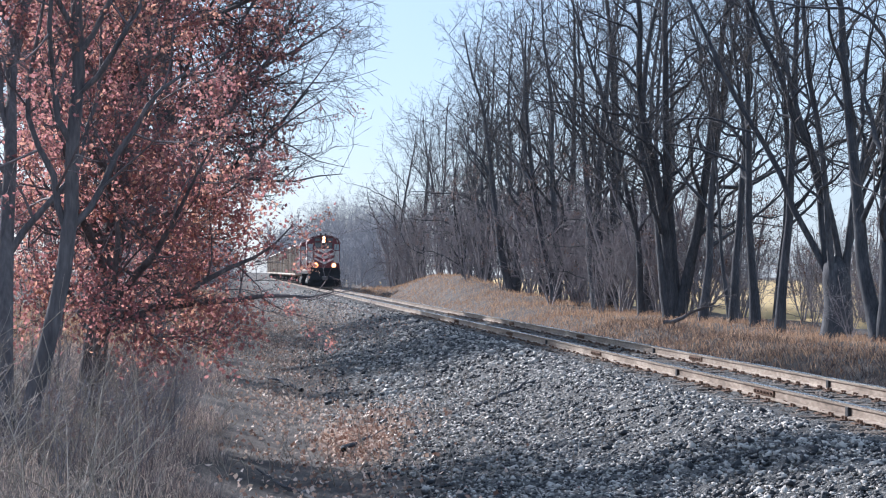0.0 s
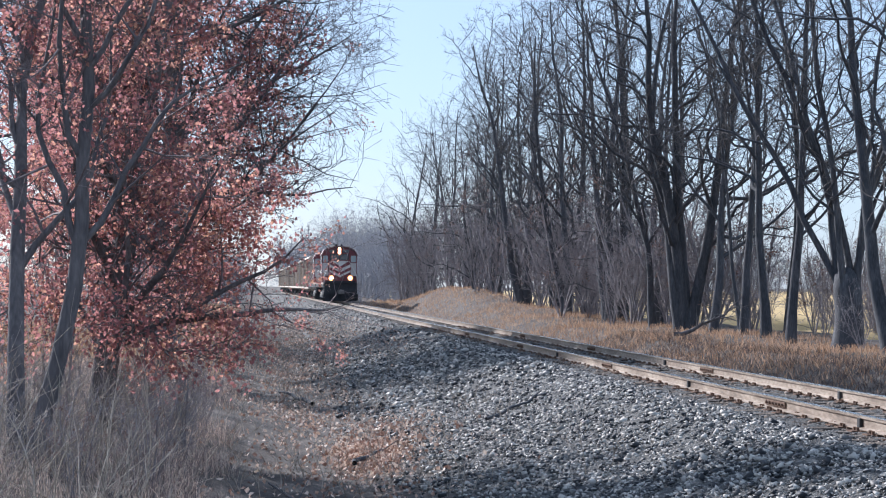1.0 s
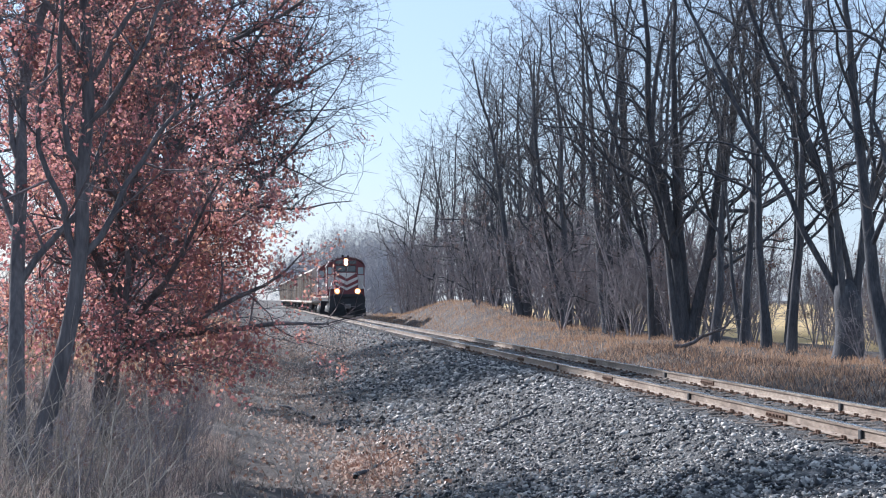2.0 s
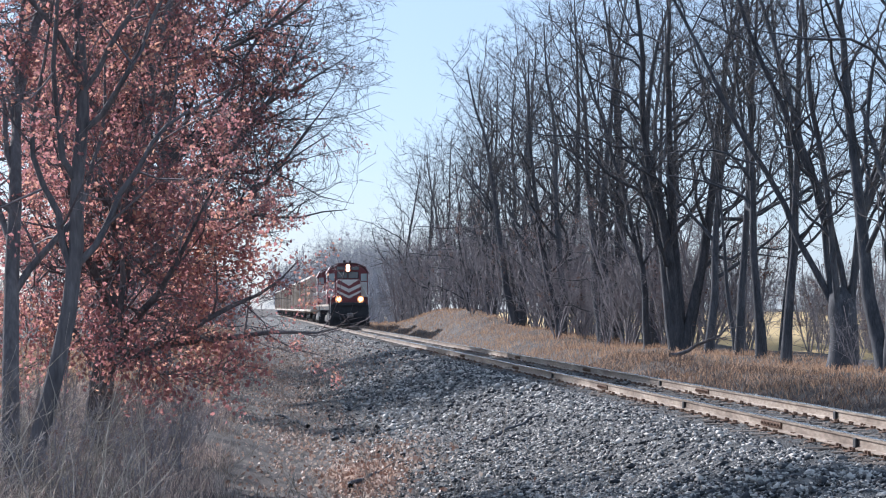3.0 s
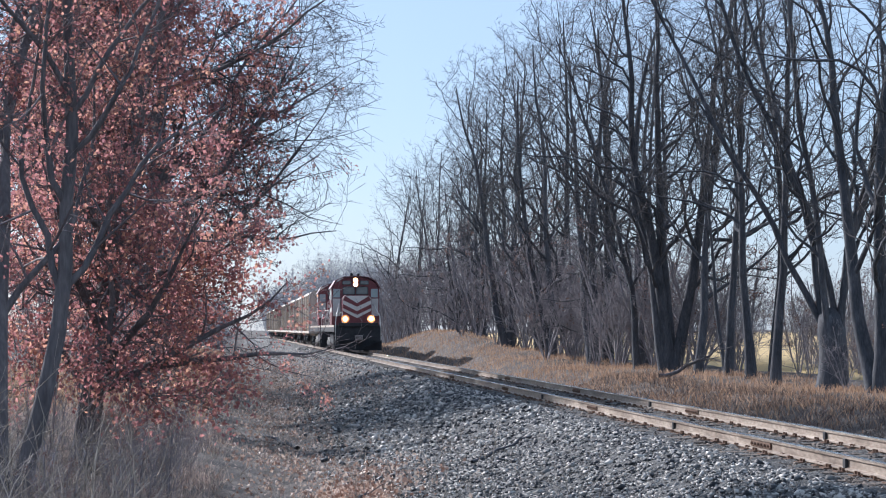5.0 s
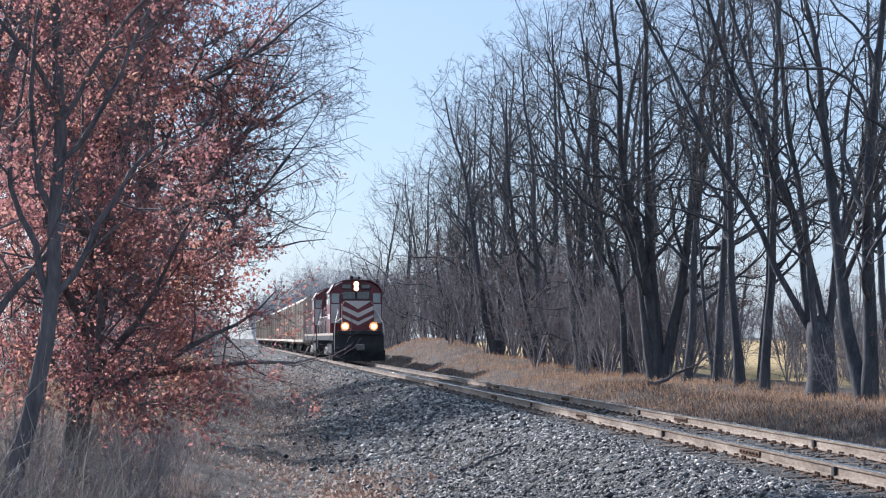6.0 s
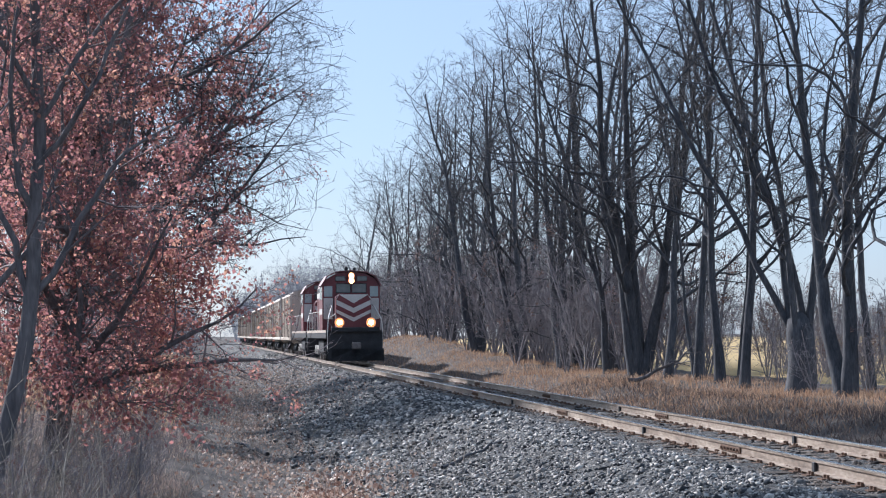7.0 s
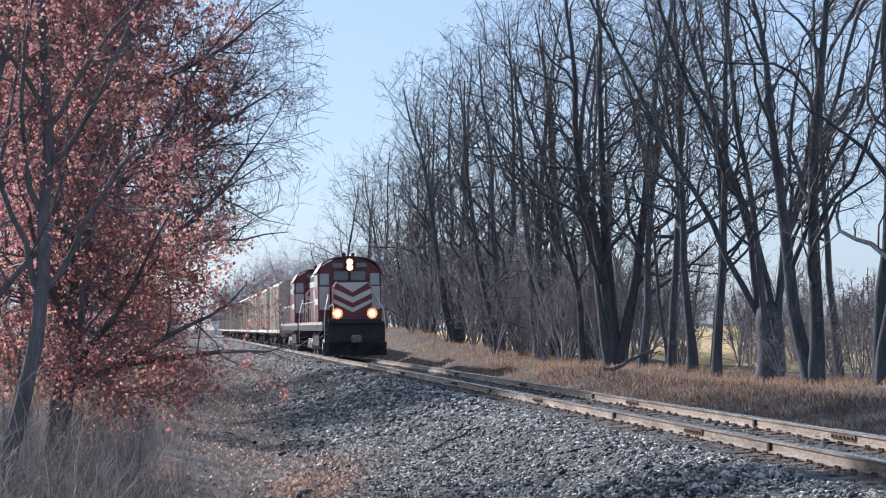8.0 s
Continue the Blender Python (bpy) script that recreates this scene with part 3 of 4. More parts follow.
# ---- the russet oaks on the near side ----
OAKS = "russet-leaved oaks on the near bank"
oak_a = tree(201, 9, 0.22, stems=((0.13, 0.05, 1), (-0.06, 0.1, 0.95)), fork=0.24, limbs=12, reach=0.34, twigs=(8, 6, 3), leaves=12000, leaf_size=0.062,
             leaf_mat=M_LEAF, leaf_low=0.08, leaf_keep=0.4, twig_r=0.0035, bark=M_OAK_BARK, twig=M_OAK_TWIG)
stand(tagged(oak_a, "slender twin-stemmed oak holding russet leaves", "tree", OAKS), -10.35, 21.0, 0)
oak_b = tree(202, 10.5, 0.42, stems=((0.02, 0.0, 1), (0.12, 0.05, 0.85)), fork=0.10, limbs=19, reach=0.36, angle=54, lift=0.10, crook=0.13, twigs=(9, 6, 3), leaves=34000, leaf_size=0.062,
             leaf_mat=M_LEAF, leaf_low=0.03, leaf_high=0.95, leaf_keep=0.6, leaf_out=4.2, twig_r=0.004, bark=M_OAK_BARK, twig=M_OAK_TWIG)
stand(tagged(oak_b, "spreading oak thick with russet leaves", "tree", OAKS), -10.1, 28.0, 40, 0.9)
oak_c = tree(203, 20, 0.72, stems=((0.05, 0.0, 1), (-0.12, 0.1, 0.95)), fork=0.17, limbs=30, reach=0.44, angle=74, lift=0.025, crook=0.12, shrink=0.55, twigs=(18, 8, 3), leaves=34000, leaf_size=0.13,
             leaf_mat=M_LEAF, leaf_low=0.04, leaf_high=0.72, leaf_keep=0.45, leaf_out=4.7, twig_r=0.0066, bark=M_OAK_BARK, limb_r=0.11, env=(9.4, 8.2, 7.2))
stand(tagged(oak_c, "large oak, bare at its outer boughs and russet-leaved within", "tree", OAKS), -10.7, 62.0, 90, 1.07)
oak_d = tree(204, 6.5, 0.12, stems=((0.1, 0.0, 1), (-0.2, 0.1, 0.9)), fork=0.06, limbs=12, reach=0.36, angle=60, lift=0.05, twigs=(7, 5, 2), leaves=9000, leaf_size=0.062,
             leaf_mat=M_LEAF, leaf_low=0.02, leaf_keep=0.5, twig_r=0.0035, sides=(6, 5, 4), bark=M_OAK_BARK, twig=M_OAK_TWIG)
YOUNG = "young oak bushy with russet leaves down to the grass"
for x, y, turn, size in ((-11.9, 25.0, 0, 0.75), (-12.6, 50, 200, 0.9), (-9.7, 46, 120, 0.85), (-10.2, 74, 20, 1.0)):
    ob = oak_d if turn == 0 else copy_thing(oak_d, pose(0, 0, 0))
    stand(tagged(ob, YOUNG, "tree", OAKS), x, y, turn, size)
# oaks added behind the large one to throw shade on the bank
shade_oak = tree(205, 16, 0.5, stems=((0.05, 0.0, 1), (-0.12, 0.1, 0.95)), fork=0.12, limbs=16, reach=0.4, angle=56, lift=0.08, twigs=(9, 6, 0), leaves=13000, leaf_size=0.2,
                leaf_mat=M_LEAF, leaf_low=0.04, leaf_keep=0.6, twig_r=0.009, bark=M_OAK_BARK, twig=M_OAK_TWIG, env=(8.6, 6.2, 7.6))
for x, y, turn in ((-13.2, 76, 0), (-15.0, 90, 130)):
    ob = shade_oak if turn == 0 else copy_thing(shade_oak, pose(0, 0, 0))
    stand(tagged(ob, "russet-leaved oak added behind the others for its shade", "tree", OAKS), x, y, turn)


def bough(parent, seed, a, b, r, leaves=0):
    """A long low bough from a to b with side twigs, part of a tree that already stands."""
    rng = np.random.default_rng(seed)
    t = np.linspace(0, 1, 9)[:, None]
    p = np.array(a) * (1 - t) + np.array(b) * t + rng.normal(0, 0.09, (9, 3))
    p[0] = a
    p[:, 2] -= 0.35 * np.sin(np.pi * t[:, 0])
    rr = taper(1, 9, [r], [0.008])
    s, w, u, q = sprout(rng, p[None], rr, 12, 0.25, 1.0, 42)
    p2 = runs(rng, s, w, rng.uniform(0.4, 0.9, 12), 4, 0.14, 0.02)
    r2 = taper(12, 5, q * 0.6, np.full(12, 0.005))
    s, w, u, q = sprout(rng, p2, r2, 6, 0.2, 1.0, 42)
    p3 = runs(rng, s, w, rng.uniform(0.2, 0.6, 72), 2, 0.14, 0.0)
    v, f = tubes([(p[None], rr, 6), (p2, r2, 4), (p3, taper(72, 3, np.full(72, 0.006), np.full(72, 0.003)), 3)])
    ob = array_mesh("bough", v, f, M_OAK_BARK, parent)
    ob.matrix_parent_inverse = parent.matrix_basis.inverted()
    if leaves:
        pick = rng.choice(72, leaves)
        v, f = leaf_mesh(rng, p3[pick, -1] + rng.normal(0, 0.12, (leaves, 3)), 0.075)
        fo = array_mesh("foliage", v, f, M_LEAF, parent)
        fo.matrix_parent_inverse = parent.matrix_basis.inverted()


bough(oak_c, 1, (-11.0, 62.0, 2.4), (-6.1, 60.5, 1.75), 0.035)
bough(oak_c, 2, (-11.0, 61.5, 2.1), (-6.7, 58.0, 0.75), 0.05, 260)
bough(oak_c, 3, (-11.0, 62.5, 4.0), (-6.2, 64.0, 4.3), 0.06, 600)
bough(oak_c, 4, (-11.0, 62.5, 6.1), (-4.4, 63.0, 6.9), 0.07, 600)
bough(oak_c, 8, (-10.9, 62.0, 1.9), (-6.6, 59.0, 1.2), 0.03, 60)
bough(oak_c, 9, (-10.9, 62.2, 3.0), (-6.0, 61.5, 2.3), 0.035, 40)
bough(oak_b, 5, (-10.0, 28.0, 1.5), (-8.3, 27.2, 0.6), 0.03, 1300)
bough(oak_b, 6, (-10.0, 28.0, 2.4), (-8.0, 28.4, 2.3), 0.035, 1600)
for seed, end, z in ((10, (-9.3, 26.2, 1.0), 1.7), (11, (-10.9, 26.3, 0.9), 1.6), (12, (-9.1, 26.9, 2.7), 2.4), (13, (-11.3, 27.0, 2.2), 2.4), (14, (-9.6, 26.0, 3.4), 2.9), (15, (-8.6, 28.6, 1.4), 2.0)):
    bough(oak_b, seed, (-10.05, 28.0, z), end, 0.025, 1100)

# ---- scrub and far trees ----
STEMS = ((0.25, 0.1, 1), (-0.3, 0.15, 0.9), (0.05, -0.3, 0.85), (-0.1, 0.3, 0.8), (0.35, -0.2, 0.7))
scrub = [tree(300 + i, 6.0, 0.08, stems=STEMS, fork=0.1, limbs=6, reach=0.48, angle=46, twigs=(5, 6, 0), leaves=(0, 700)[i], leaf_size=0.10, leaf_mat=M_DULL_LEAF,
              leaf_low=0.15, twig_r=0.0075, sides=(4, 3, 3), bark=M_FAR_TWIG, twig=M_FAR_TWIG, name="bush") for i in range(2)]
far_scrub = tree(305, 6.0, 0.09, stems=STEMS[:4], fork=0.08, limbs=5, reach=0.46, angle=44, twigs=(4, 3, 0), twig_r=0.020, sides=(4, 3, 3), bark=M_FAR_TWIG, twig=M_FAR_TWIG, name="bush")
for s in scrub + [far_scrub]:
    tagged(s, "tangled grey leafless scrub bush at the wood's edge", "bush", "scrub along the track")
tagged(scrub[1], "tangled scrub bush with a few faded brown leaves")
rng = np.random.default_rng(31)
places = []
for y in np.arange(78, 300, 2.2):
    places.append((rng.uniform(8.6, 12.5), y, rng.uniform(0.6, 1.2) * (1.3 if 105 < y < 210 else 1.0)))
for x, y, s in ((11.5, 55.5, 0.4), (10.8, 58, 0.35), (12.4, 61, 0.45), (9.8, 52.5, 0.35), (13, 66, 0.5), (11, 67, 0.4), (14, 57, 0.6), (15.5, 60, 0.6), (14.5, 64, 0.55), (13, 53, 0.5), (16, 67, 0.6), (12.5, 71, 0.6), (17, 72, 0.65), (18, 62, 0.6), (19, 68, 0.7), (17, 56, 0.6), (20, 75, 0.7), (15, 70, 0.6), (18, 80, 0.7), (21, 84, 0.75), (16, 77, 0.6), (12, 56.5, 0.45), (14.2, 60.5, 0.5)):
    places.append((x, y, s))
for y in np.arange(62, 110, 4.0):
    places.append((rng.uniform(-15, -11.0), y, rng.uniform(0.35, 0.75)))
for y in np.arange(250, 620, 13.0):
    places.append((rng.uniform(8, 16) + max(0, y - 330) * 0.03, y, rng.uniform(1.6, 2.3)))
for y in np.arange(88, 330, 4.0):
    places.append((rng.uniform(-15.5, -10.8), y, rng.uniform(0.8, 1.3)))
for y in np.arange(430, 660, 12.0):
    places.append((rng.uniform(3.0, 11.0), y, rng.uniform(2.3, 3.0)))
for y in np.arange(74, 118, 2.2):
    places.append((rng.uniform(9.8, 13.5), y, rng.uniform(0.85, 1.3)))
for y in np.arange(76, 124, 3.4):
    places.append((rng.uniform(14, 22), y, rng.uniform(0.7, 0.9)))
for x, y in ((11, 49.5), (12.5, 51), (13.5, 49), (12, 54), (15, 52), (14.8, 55), (16.5, 58), (13.2, 57.5), (11.3, 61.5), (12.8, 64), (11.6, 69), (13.4, 68)):
    places.append((x, y, rng.uniform(0.38, 0.55)))
for y in np.arange(180, 330, 7.0):
    places.append((rng.uniform(6.4, 9.5), y, rng.uniform(0.9, 1.4)))
for x, y in ((-9.6, 19), (-9.9, 21.5), (-10.6, 17.5), (-9.4, 24), (-10.3, 25.5), (-9.5, 28), (-11.2, 22), (-9.3, 33), (-9.6, 38), (-9.2, 43)):
    places.append((x, y, rng.uniform(0.14, 0.26)))
for x, y in ((-8.9, 20.5), (-9.2, 22.6), (-8.7, 24.5), (-9.0, 26.6), (-8.6, 28.8), (-8.9, 31), (-8.6, 34), (-9.6, 27), (-9.9, 31), (-8.8, 37.5), (-10.4, 23.5), (-10.0, 19.8)):
    places.append((x, y, rng.uniform(0.16, 0.24)))
for x, y in ((-14, 48), (-15.5, 52), (-16.5, 56), (-17.5, 62), (-18.5, 68), (-14.8, 44), (-19, 74), (-20, 82)):
    places.append((x, y, rng.uniform(0.5, 0.7)))
for y in np.arange(60, 112, 9):
    places.append((-0.16 * y - rng.uniform(4, 12), y, rng.uniform(0.6, 0.9)))
for y in np.arange(190, 340, 8.0):
    places.append((rng.uniform(-10.6, -8.8), y, rng.uniform(0.7, 1.2)))
for y in np.arange(360, 640, 16.0):
    places.append((rng.uniform(-19, -8), y, rng.uniform(1.2, 1.9)))
places = [p for i, p in enumerate(places) if not (9 < p[0] < 17 and 57 < p[1] < 73 and i % 3)]  # gaps through which the field shows
stood, far_off = set(), []
for i, (x, y, s) in enumerate(places):
    if y > 250 and i % 3 == 0:
        continue
    if y > 200:
        far_off.append((x, y, rng.uniform(0, 360), s))
        continue
    k = (scrub[1] if i % 5 == 1 else scrub[0]) if y < 98 else far_scrub
    turn = rng.uniform(0, 360)
    if k.name in stood:
        k = copy_thing(k, pose(0, 0, 0))
    else:
        stood.add(k.name)
    stand(k, x, y, turn, s)
for i in range(46):  # the wood beyond the field
    y = rng.uniform(660, 740)
    far_off.append((rng.uniform(0.16, 0.42) * y, y, rng.uniform(0, 360), rng.uniform(1.8, 2.6)))
joined("far_scrub", far_scrub, far_off, "hazy grey leafless scrub and woods far down the line", "woods", M_HAZE_TWIG)
closing = []  # trees closing the view down the line
for i in range(36):
    x = rng.uniform(4, 36) if i % 4 else rng.uniform(-60, -22)
    closing.append((x, rng.uniform(420, 700), rng.uniform(0, 360), rng.uniform(0.85, 1.1)))
for i in range(24):
    y = rng.uniform(330, 480)
    closing.append((rng.uniform(7, 12) + rng.random() ** 2 * 18, y, rng.uniform(0, 360), rng.uniform(0.9, 1.12)))
joined("far_trees", far_tree, closing, "tall bare trees far down the line", "woods", M_HAZE_TWIG)
for ob in (*far_tree.children, far_tree):
    bpy.data.objects.remove(ob)


def farm_shed():
    """A small white gabled shed far off across the field."""
    shed = new("farm_shed")
    wall = part("wall", boxed(-2.6, 2.6, -2, 2, 0, 2.4), M_CREAM, shed)
    part("door", boxed(-0.6, 0.6, -2.04, -2.005, 0, 2.0), M_TRUCK, shed)
    part("roof", prism(bmesh.new(), [(-2.9, 2.35), (2.9, 2.35), (0, 3.7)], -2.2, 2.2), M_TRUCK, shed, "grey gabled roof")
    return tagged(shed, "small white gabled shed beyond the stubble field", "shed")


stand(farm_shed(), 163, 640)

# ---- grass ----
def grass(name, rng, xs, ys, tall, wide, mat, label, lean=0.35):
    n = len(xs)
    z = ground_z(xs, ys)
    base = np.stack([xs, ys, z - 0.03], -1)
    h = tall * rng.uniform(0.45, 1.25, n)
    d = np.stack([rng.normal(0, lean, n), rng.normal(0, lean, n), np.ones(n)], -1) * h[:, None]
    a = rng.uniform(0, np.pi, n)
    s = np.stack([np.cos(a), np.sin(a), np.zeros(n)], -1) * (wide * rng.uniform(0.6, 1.4, n))[:, None]
    bend = np.stack([rng.normal(0, 0.25, n), rng.normal(0, 0.25, n), -0.1 * np.ones(n)], -1) * h[:, None]
    v = np.stack([base - s, base + s, base + d * 0.6 + s * 0.7, base + d * 0.6 - s * 0.7, base + d + bend], 1).reshape(-1, 3)
    i = 5 * np.arange(n)[:, None]
    f = np.concatenate([i + np.array([[0, 1, 2]]), i + np.array([[0, 2, 3]]), i + np.array([[3, 2, 4]])])
    return tagged(array_mesh(name, v, f, mat), label, "grass", kind="stuff")


rng = np.random.default_rng(41)
n = 46000
ys = 30 + (230 - 30) * rng.random(n) ** 1.6
xs = rng.uniform(4.7, 11.5, n)
clump = (rolling(xs * 3.1, ys * 1.7) + rng.normal(0, 0.5, n) > -0.8) & ((ys > 44 + rng.normal(0, 4, n)) | (xs > 8.2))
grass("dry_grass", rng, xs[clump], ys[clump], 0.28, 0.010, M_GRASS, "dry tan grass between the track and the trees")
n = 24000
grass("cess_grass", rng, rng.uniform(3.4, 8.4, n), 24 + 50 * rng.random(n) ** 1.5, 0.26, 0.008, M_CESS, "short dead grass on the ground beside the ballast", 0.6)
n = 60000
xs, ys = rng.uniform(-13.5, -8.0, n), 15 + 30 * rng.random(n) ** 1.2
clump = (rolling(xs * 5, ys * 3) + rng.normal(0, 0.5, n) > -0.15) & (xs < -8.25 + 0.35 * np.sin(ys * 1.1) + 0.2 * np.sin(ys * 2.7))
grass("verge_grass", rng, xs[clump], ys[clump], 0.38, 0.0034, M_BRUSH, "withered brown grass and brush on the near bank", 0.3)
n = 14000
grass("bank_grass", rng, rng.uniform(-18, -8.6, n), 40 + 130 * rng.random(n) ** 1.5, 0.5, 0.016, M_GRASS, "dry tan grass under the oaks")
n = 5200
xs, ys = rng.uniform(-8.8, -5.2, n), 20 + 90 * rng.random(n) ** 1.4
clump = (rolling(xs * 6, ys * 2.5) + rng.normal(0, 0.3, n) > 0.25) & ((ys > 37) | (xs < -7.3))
grass("ditch_grass", rng, xs[clump], ys[clump], 0.22, 0.007, M_GRASS_DARK, "short dead grass tufts in the ditch", 0.6)
# fallen leaves, thinly all over and thick in drifts
parts_x, parts_y = [rng.normal(-6.6, 0.9, 4200)], [15 + 70 * rng.random(4200) ** 1.3]
for dx, dy, sx, sy, n in ((-6.0, 29.0, 0.28, 1.1, 2600), (-5.3, 32.0, 0.5, 2.0, 900), (-7.0, 35, 0.4, 3.0, 300), (-4.4, 80, 0.8, 9, 900), (-5.2, 105, 0.9, 14, 700), (-3.2, 66, 0.7, 6, 350), (-4.6, 118, 1.2, 24, 2600), (-3.6, 95, 1.0, 16, 1500), (-7.6, 100, 1.0, 28, 1500), (-6.4, 60, 0.4, 5, 300)):
    parts_x.append(rng.normal(dx, sx, n)), parts_y.append(rng.normal(dy, sy, n))
xs, ys = np.clip(np.concatenate(parts_x), -9.5, -2.2), np.concatenate(parts_y)
v, f = leaf_mesh(rng, np.stack([xs, ys, ground_z(xs, ys) + 0.045], -1), 0.08, 0)
tagged(array_mesh("fallen_leaves", v, f, M_LITTER), "fallen brown leaves drifted along the ditch", "leaves", kind="stuff")
# dead stems and canes standing in the verge grass
n = 420
st = np.stack([rng.uniform(-12, -8.7, n), rng.uniform(14.5, 30, n), np.zeros(n)], -1)
st[:, 2] = ground_z(st[:, 0], st[:, 1]) - 0.05
way = np.stack([rng.normal(0.1, 0.45, n), rng.normal(0, 0.45, n), np.ones(n)], -1)
pc = runs(rng, st, way, rng.uniform(0.5, 1.7, n), 5, 0.12, -0.02)
rc = taper(n, 6, rng.uniform(0.004, 0.008, n), np.full(n, 0.002))
s, w, u, r = sprout(rng, pc, rc, 3, 0.3, 0.9, 40)
ps = runs(rng, s, w, rng.uniform(0.15, 0.5, len(u)), 3, 0.15, 0.05)
v, f = tubes([(pc, rc, 4), (ps, taper(len(u), 4, np.full(len(u), 0.003), np.full(len(u), 0.0015)), 3)])
tagged(array_mesh("dead_stems", v, f, M_CANE), "pale dead weed stems and canes on the near bank", "weeds", kind="stuff")
n = 34
st = np.stack([rng.uniform(-11.6, -8.8, n), rng.uniform(15.5, 26, n), np.zeros(n)], -1)
st[:, 2] = ground_z(st[:, 0], st[:, 1]) - 0.05
pc = runs(rng, st, np.stack([rng.normal(0.35, 0.7, n), rng.normal(0, 0.5, n), np.ones(n)], -1), rng.uniform(1.1, 2.3, n), 7, 0.09, -0.03)
rc = taper(n, 8, rng.uniform(0.007, 0.012, n), np.full(n, 0.003))
s, w, u, r = sprout(rng, pc, rc, 5, 0.3, 0.95, 38)
ps = runs(rng, s, w, rng.uniform(0.2, 0.7, len(u)), 3, 0.15, 0.02)
v, f = tubes([(pc, rc, 5), (ps, taper(len(u), 4, r * 0.6, np.full(len(u), 0.002)), 3)])
tagged(array_mesh("long_canes", v, f, M_CANE), "long pale arching canes leaning over the near bank", "weeds", kind="stuff")
# low weeds and briars on the ballast's foot
n = 480
st = np.stack([rng.uniform(-8.2, -3.4, n), 22 + 78 * rng.random(n) ** 1.3, np.zeros(n)], -1)
st[:, 2] = ground_z(st[:, 0], st[:, 1])
pc = runs(rng, st, np.stack([rng.normal(0, 0.5, n), rng.normal(0, 0.5, n), np.ones(n)], -1), rng.uniform(0.2, 0.7, n), 4, 0.15, 0)
s, w, u, r = sprout(rng, pc, taper(n, 5, np.full(n, 0.006), np.full(n, 0.003)), 5, 0.3, 1, 50)
ps = runs(rng, s, w, rng.uniform(0.1, 0.3, len(u)), 3, 0.15, 0.05)
v, f = tubes([(pc, taper(n, 5, np.full(n, 0.006), np.full(n, 0.003)), 4), (ps, taper(len(u), 4, np.full(len(u), 0.004), np.full(len(u), 0.002)), 3)])
tagged(array_mesh("ditch_weeds", v, f, M_CANE), "low dead weeds rooted in the stony ditch side", "weeds", kind="stuff")


def fallen_branch(seed, a, b, r):
    rng = np.random.default_rng(seed)
    a, b = np.array(a, float), np.array(b, float)
    t = np.linspace(0, 1, 9)[:, None]
    p = a * (1 - t) + b * t + rng.normal(0, 0.025, (9, 3))
    p[:, 2] = ground_z(p[:, 0], p[:, 1]) + 0.03 + r + 0.03 * np.abs(rng.normal(0, 1, 9))
    rr = taper(1, 9, [r], [r * 0.4])
    s, w, u, q = sprout(rng, p[None], rr, 5, 0.2, 0.95, 35)
    ps = runs(rng, s, w, rng.uniform(0.15, 0.5, 5), 3, 0.1, 0.0)
    v, f = tubes([(p[None], rr, 7), (ps, taper(5, 4, q * 0.6, np.full(5, 0.004)), 4)])
    ob = new("fallen_branch")
    array_mesh("branch", v, f, M_BARK, ob, True)
    return tagged(ob, "dark fallen branch lying on the crushed stone", "branch")


fallen_branch(1, (-3.9, 31.0, 0), (-2.6, 32.3, 0), 0.03)
fallen_branch(2, (-6.3, 27.6, 0), (-5.7, 29.2, 0), 0.04)
fallen_branch(3, (-6.9, 20.5, 0), (-7.6, 23.5, 0), 0.03)
fallen_branch(4, (-6.4, 42.0, 0), (-7.2, 45.5, 0), 0.05)
lean = new("dead_tree")
lean.matrix_basis = pose(7.4, 66.0, float(ground_z(7.4, 66.0)))
bough(lean, 7, (7.4, 66.0, float(ground_z(7.4, 66.0)) + 0.2), (10.4, 66.4, 1.5), 0.09)
tagged(lean, "broken dead tree leaning in the dry grass", "tree")


# ---- the train ----
def wheelset(parent, y, r=0.5):
    bm = bmesh.new()
    for s in (-1, 1):
        rod(bm, (s * 0.70, 0, 0), (s * 0.83, 0, 0), r, 20)
        rod(bm, (s * 0.66, 0, 0), (s * 0.70, 0, 0), r + 0.03, 20)
        rod(bm, (s * 0.83, 0, 0), (s * 0.87, 0, 0), r * 0.45, 12)
        for k in range(4):
            a = k * math.pi / 2
            rod(bm, (s * 0.835, 0.3 * math.cos(a), 0.3 * math.sin(a)), (s * 0.845, 0.3 * math.cos(a), 0.3 * math.sin(a)), 0.06, 8)
    rod(bm, (-0.8, 0, 0), (0.8, 0, 0), 0.09, 8)
    ob = part("wheelset", bm, M_WHEEL, parent)
    ob.matrix_basis = pose(0, y, r)
    return ob


def truck(parent, y, half, mat, axles):
    bm = bmesh.new()
    for s in (-1, 1):
        box(bm, s * 1.02 - 0.09, s * 1.02 + 0.09, y - half, y + half, 0.62, 0.86, 0.03)
        for a in axles:
            box(bm, s * 1.04 - 0.13, s * 1.04 + 0.13, y + a - 0.17, y + a + 0.17, 0.34, 0.66, 0.03)
        box(bm, s * 1.03 - 0.1, s * 1.03 + 0.1, y - 0.32, y + 0.32, 0.4, 0.64, 0.03)
        rod(bm, (s * 1.1, y - 0.2, 0.45), (s * 1.1, y - 0.2, 0.8), 0.07, 8)
        rod(bm, (s * 1.1, y + 0.2, 0.45), (s * 1.1, y + 0.2, 0.8), 0.07, 8)
    box(bm, -1.0, 1.0, y - 0.25, y + 0.25, 0.5, 0.8)
    return part("truck_frame", bm, mat, parent)


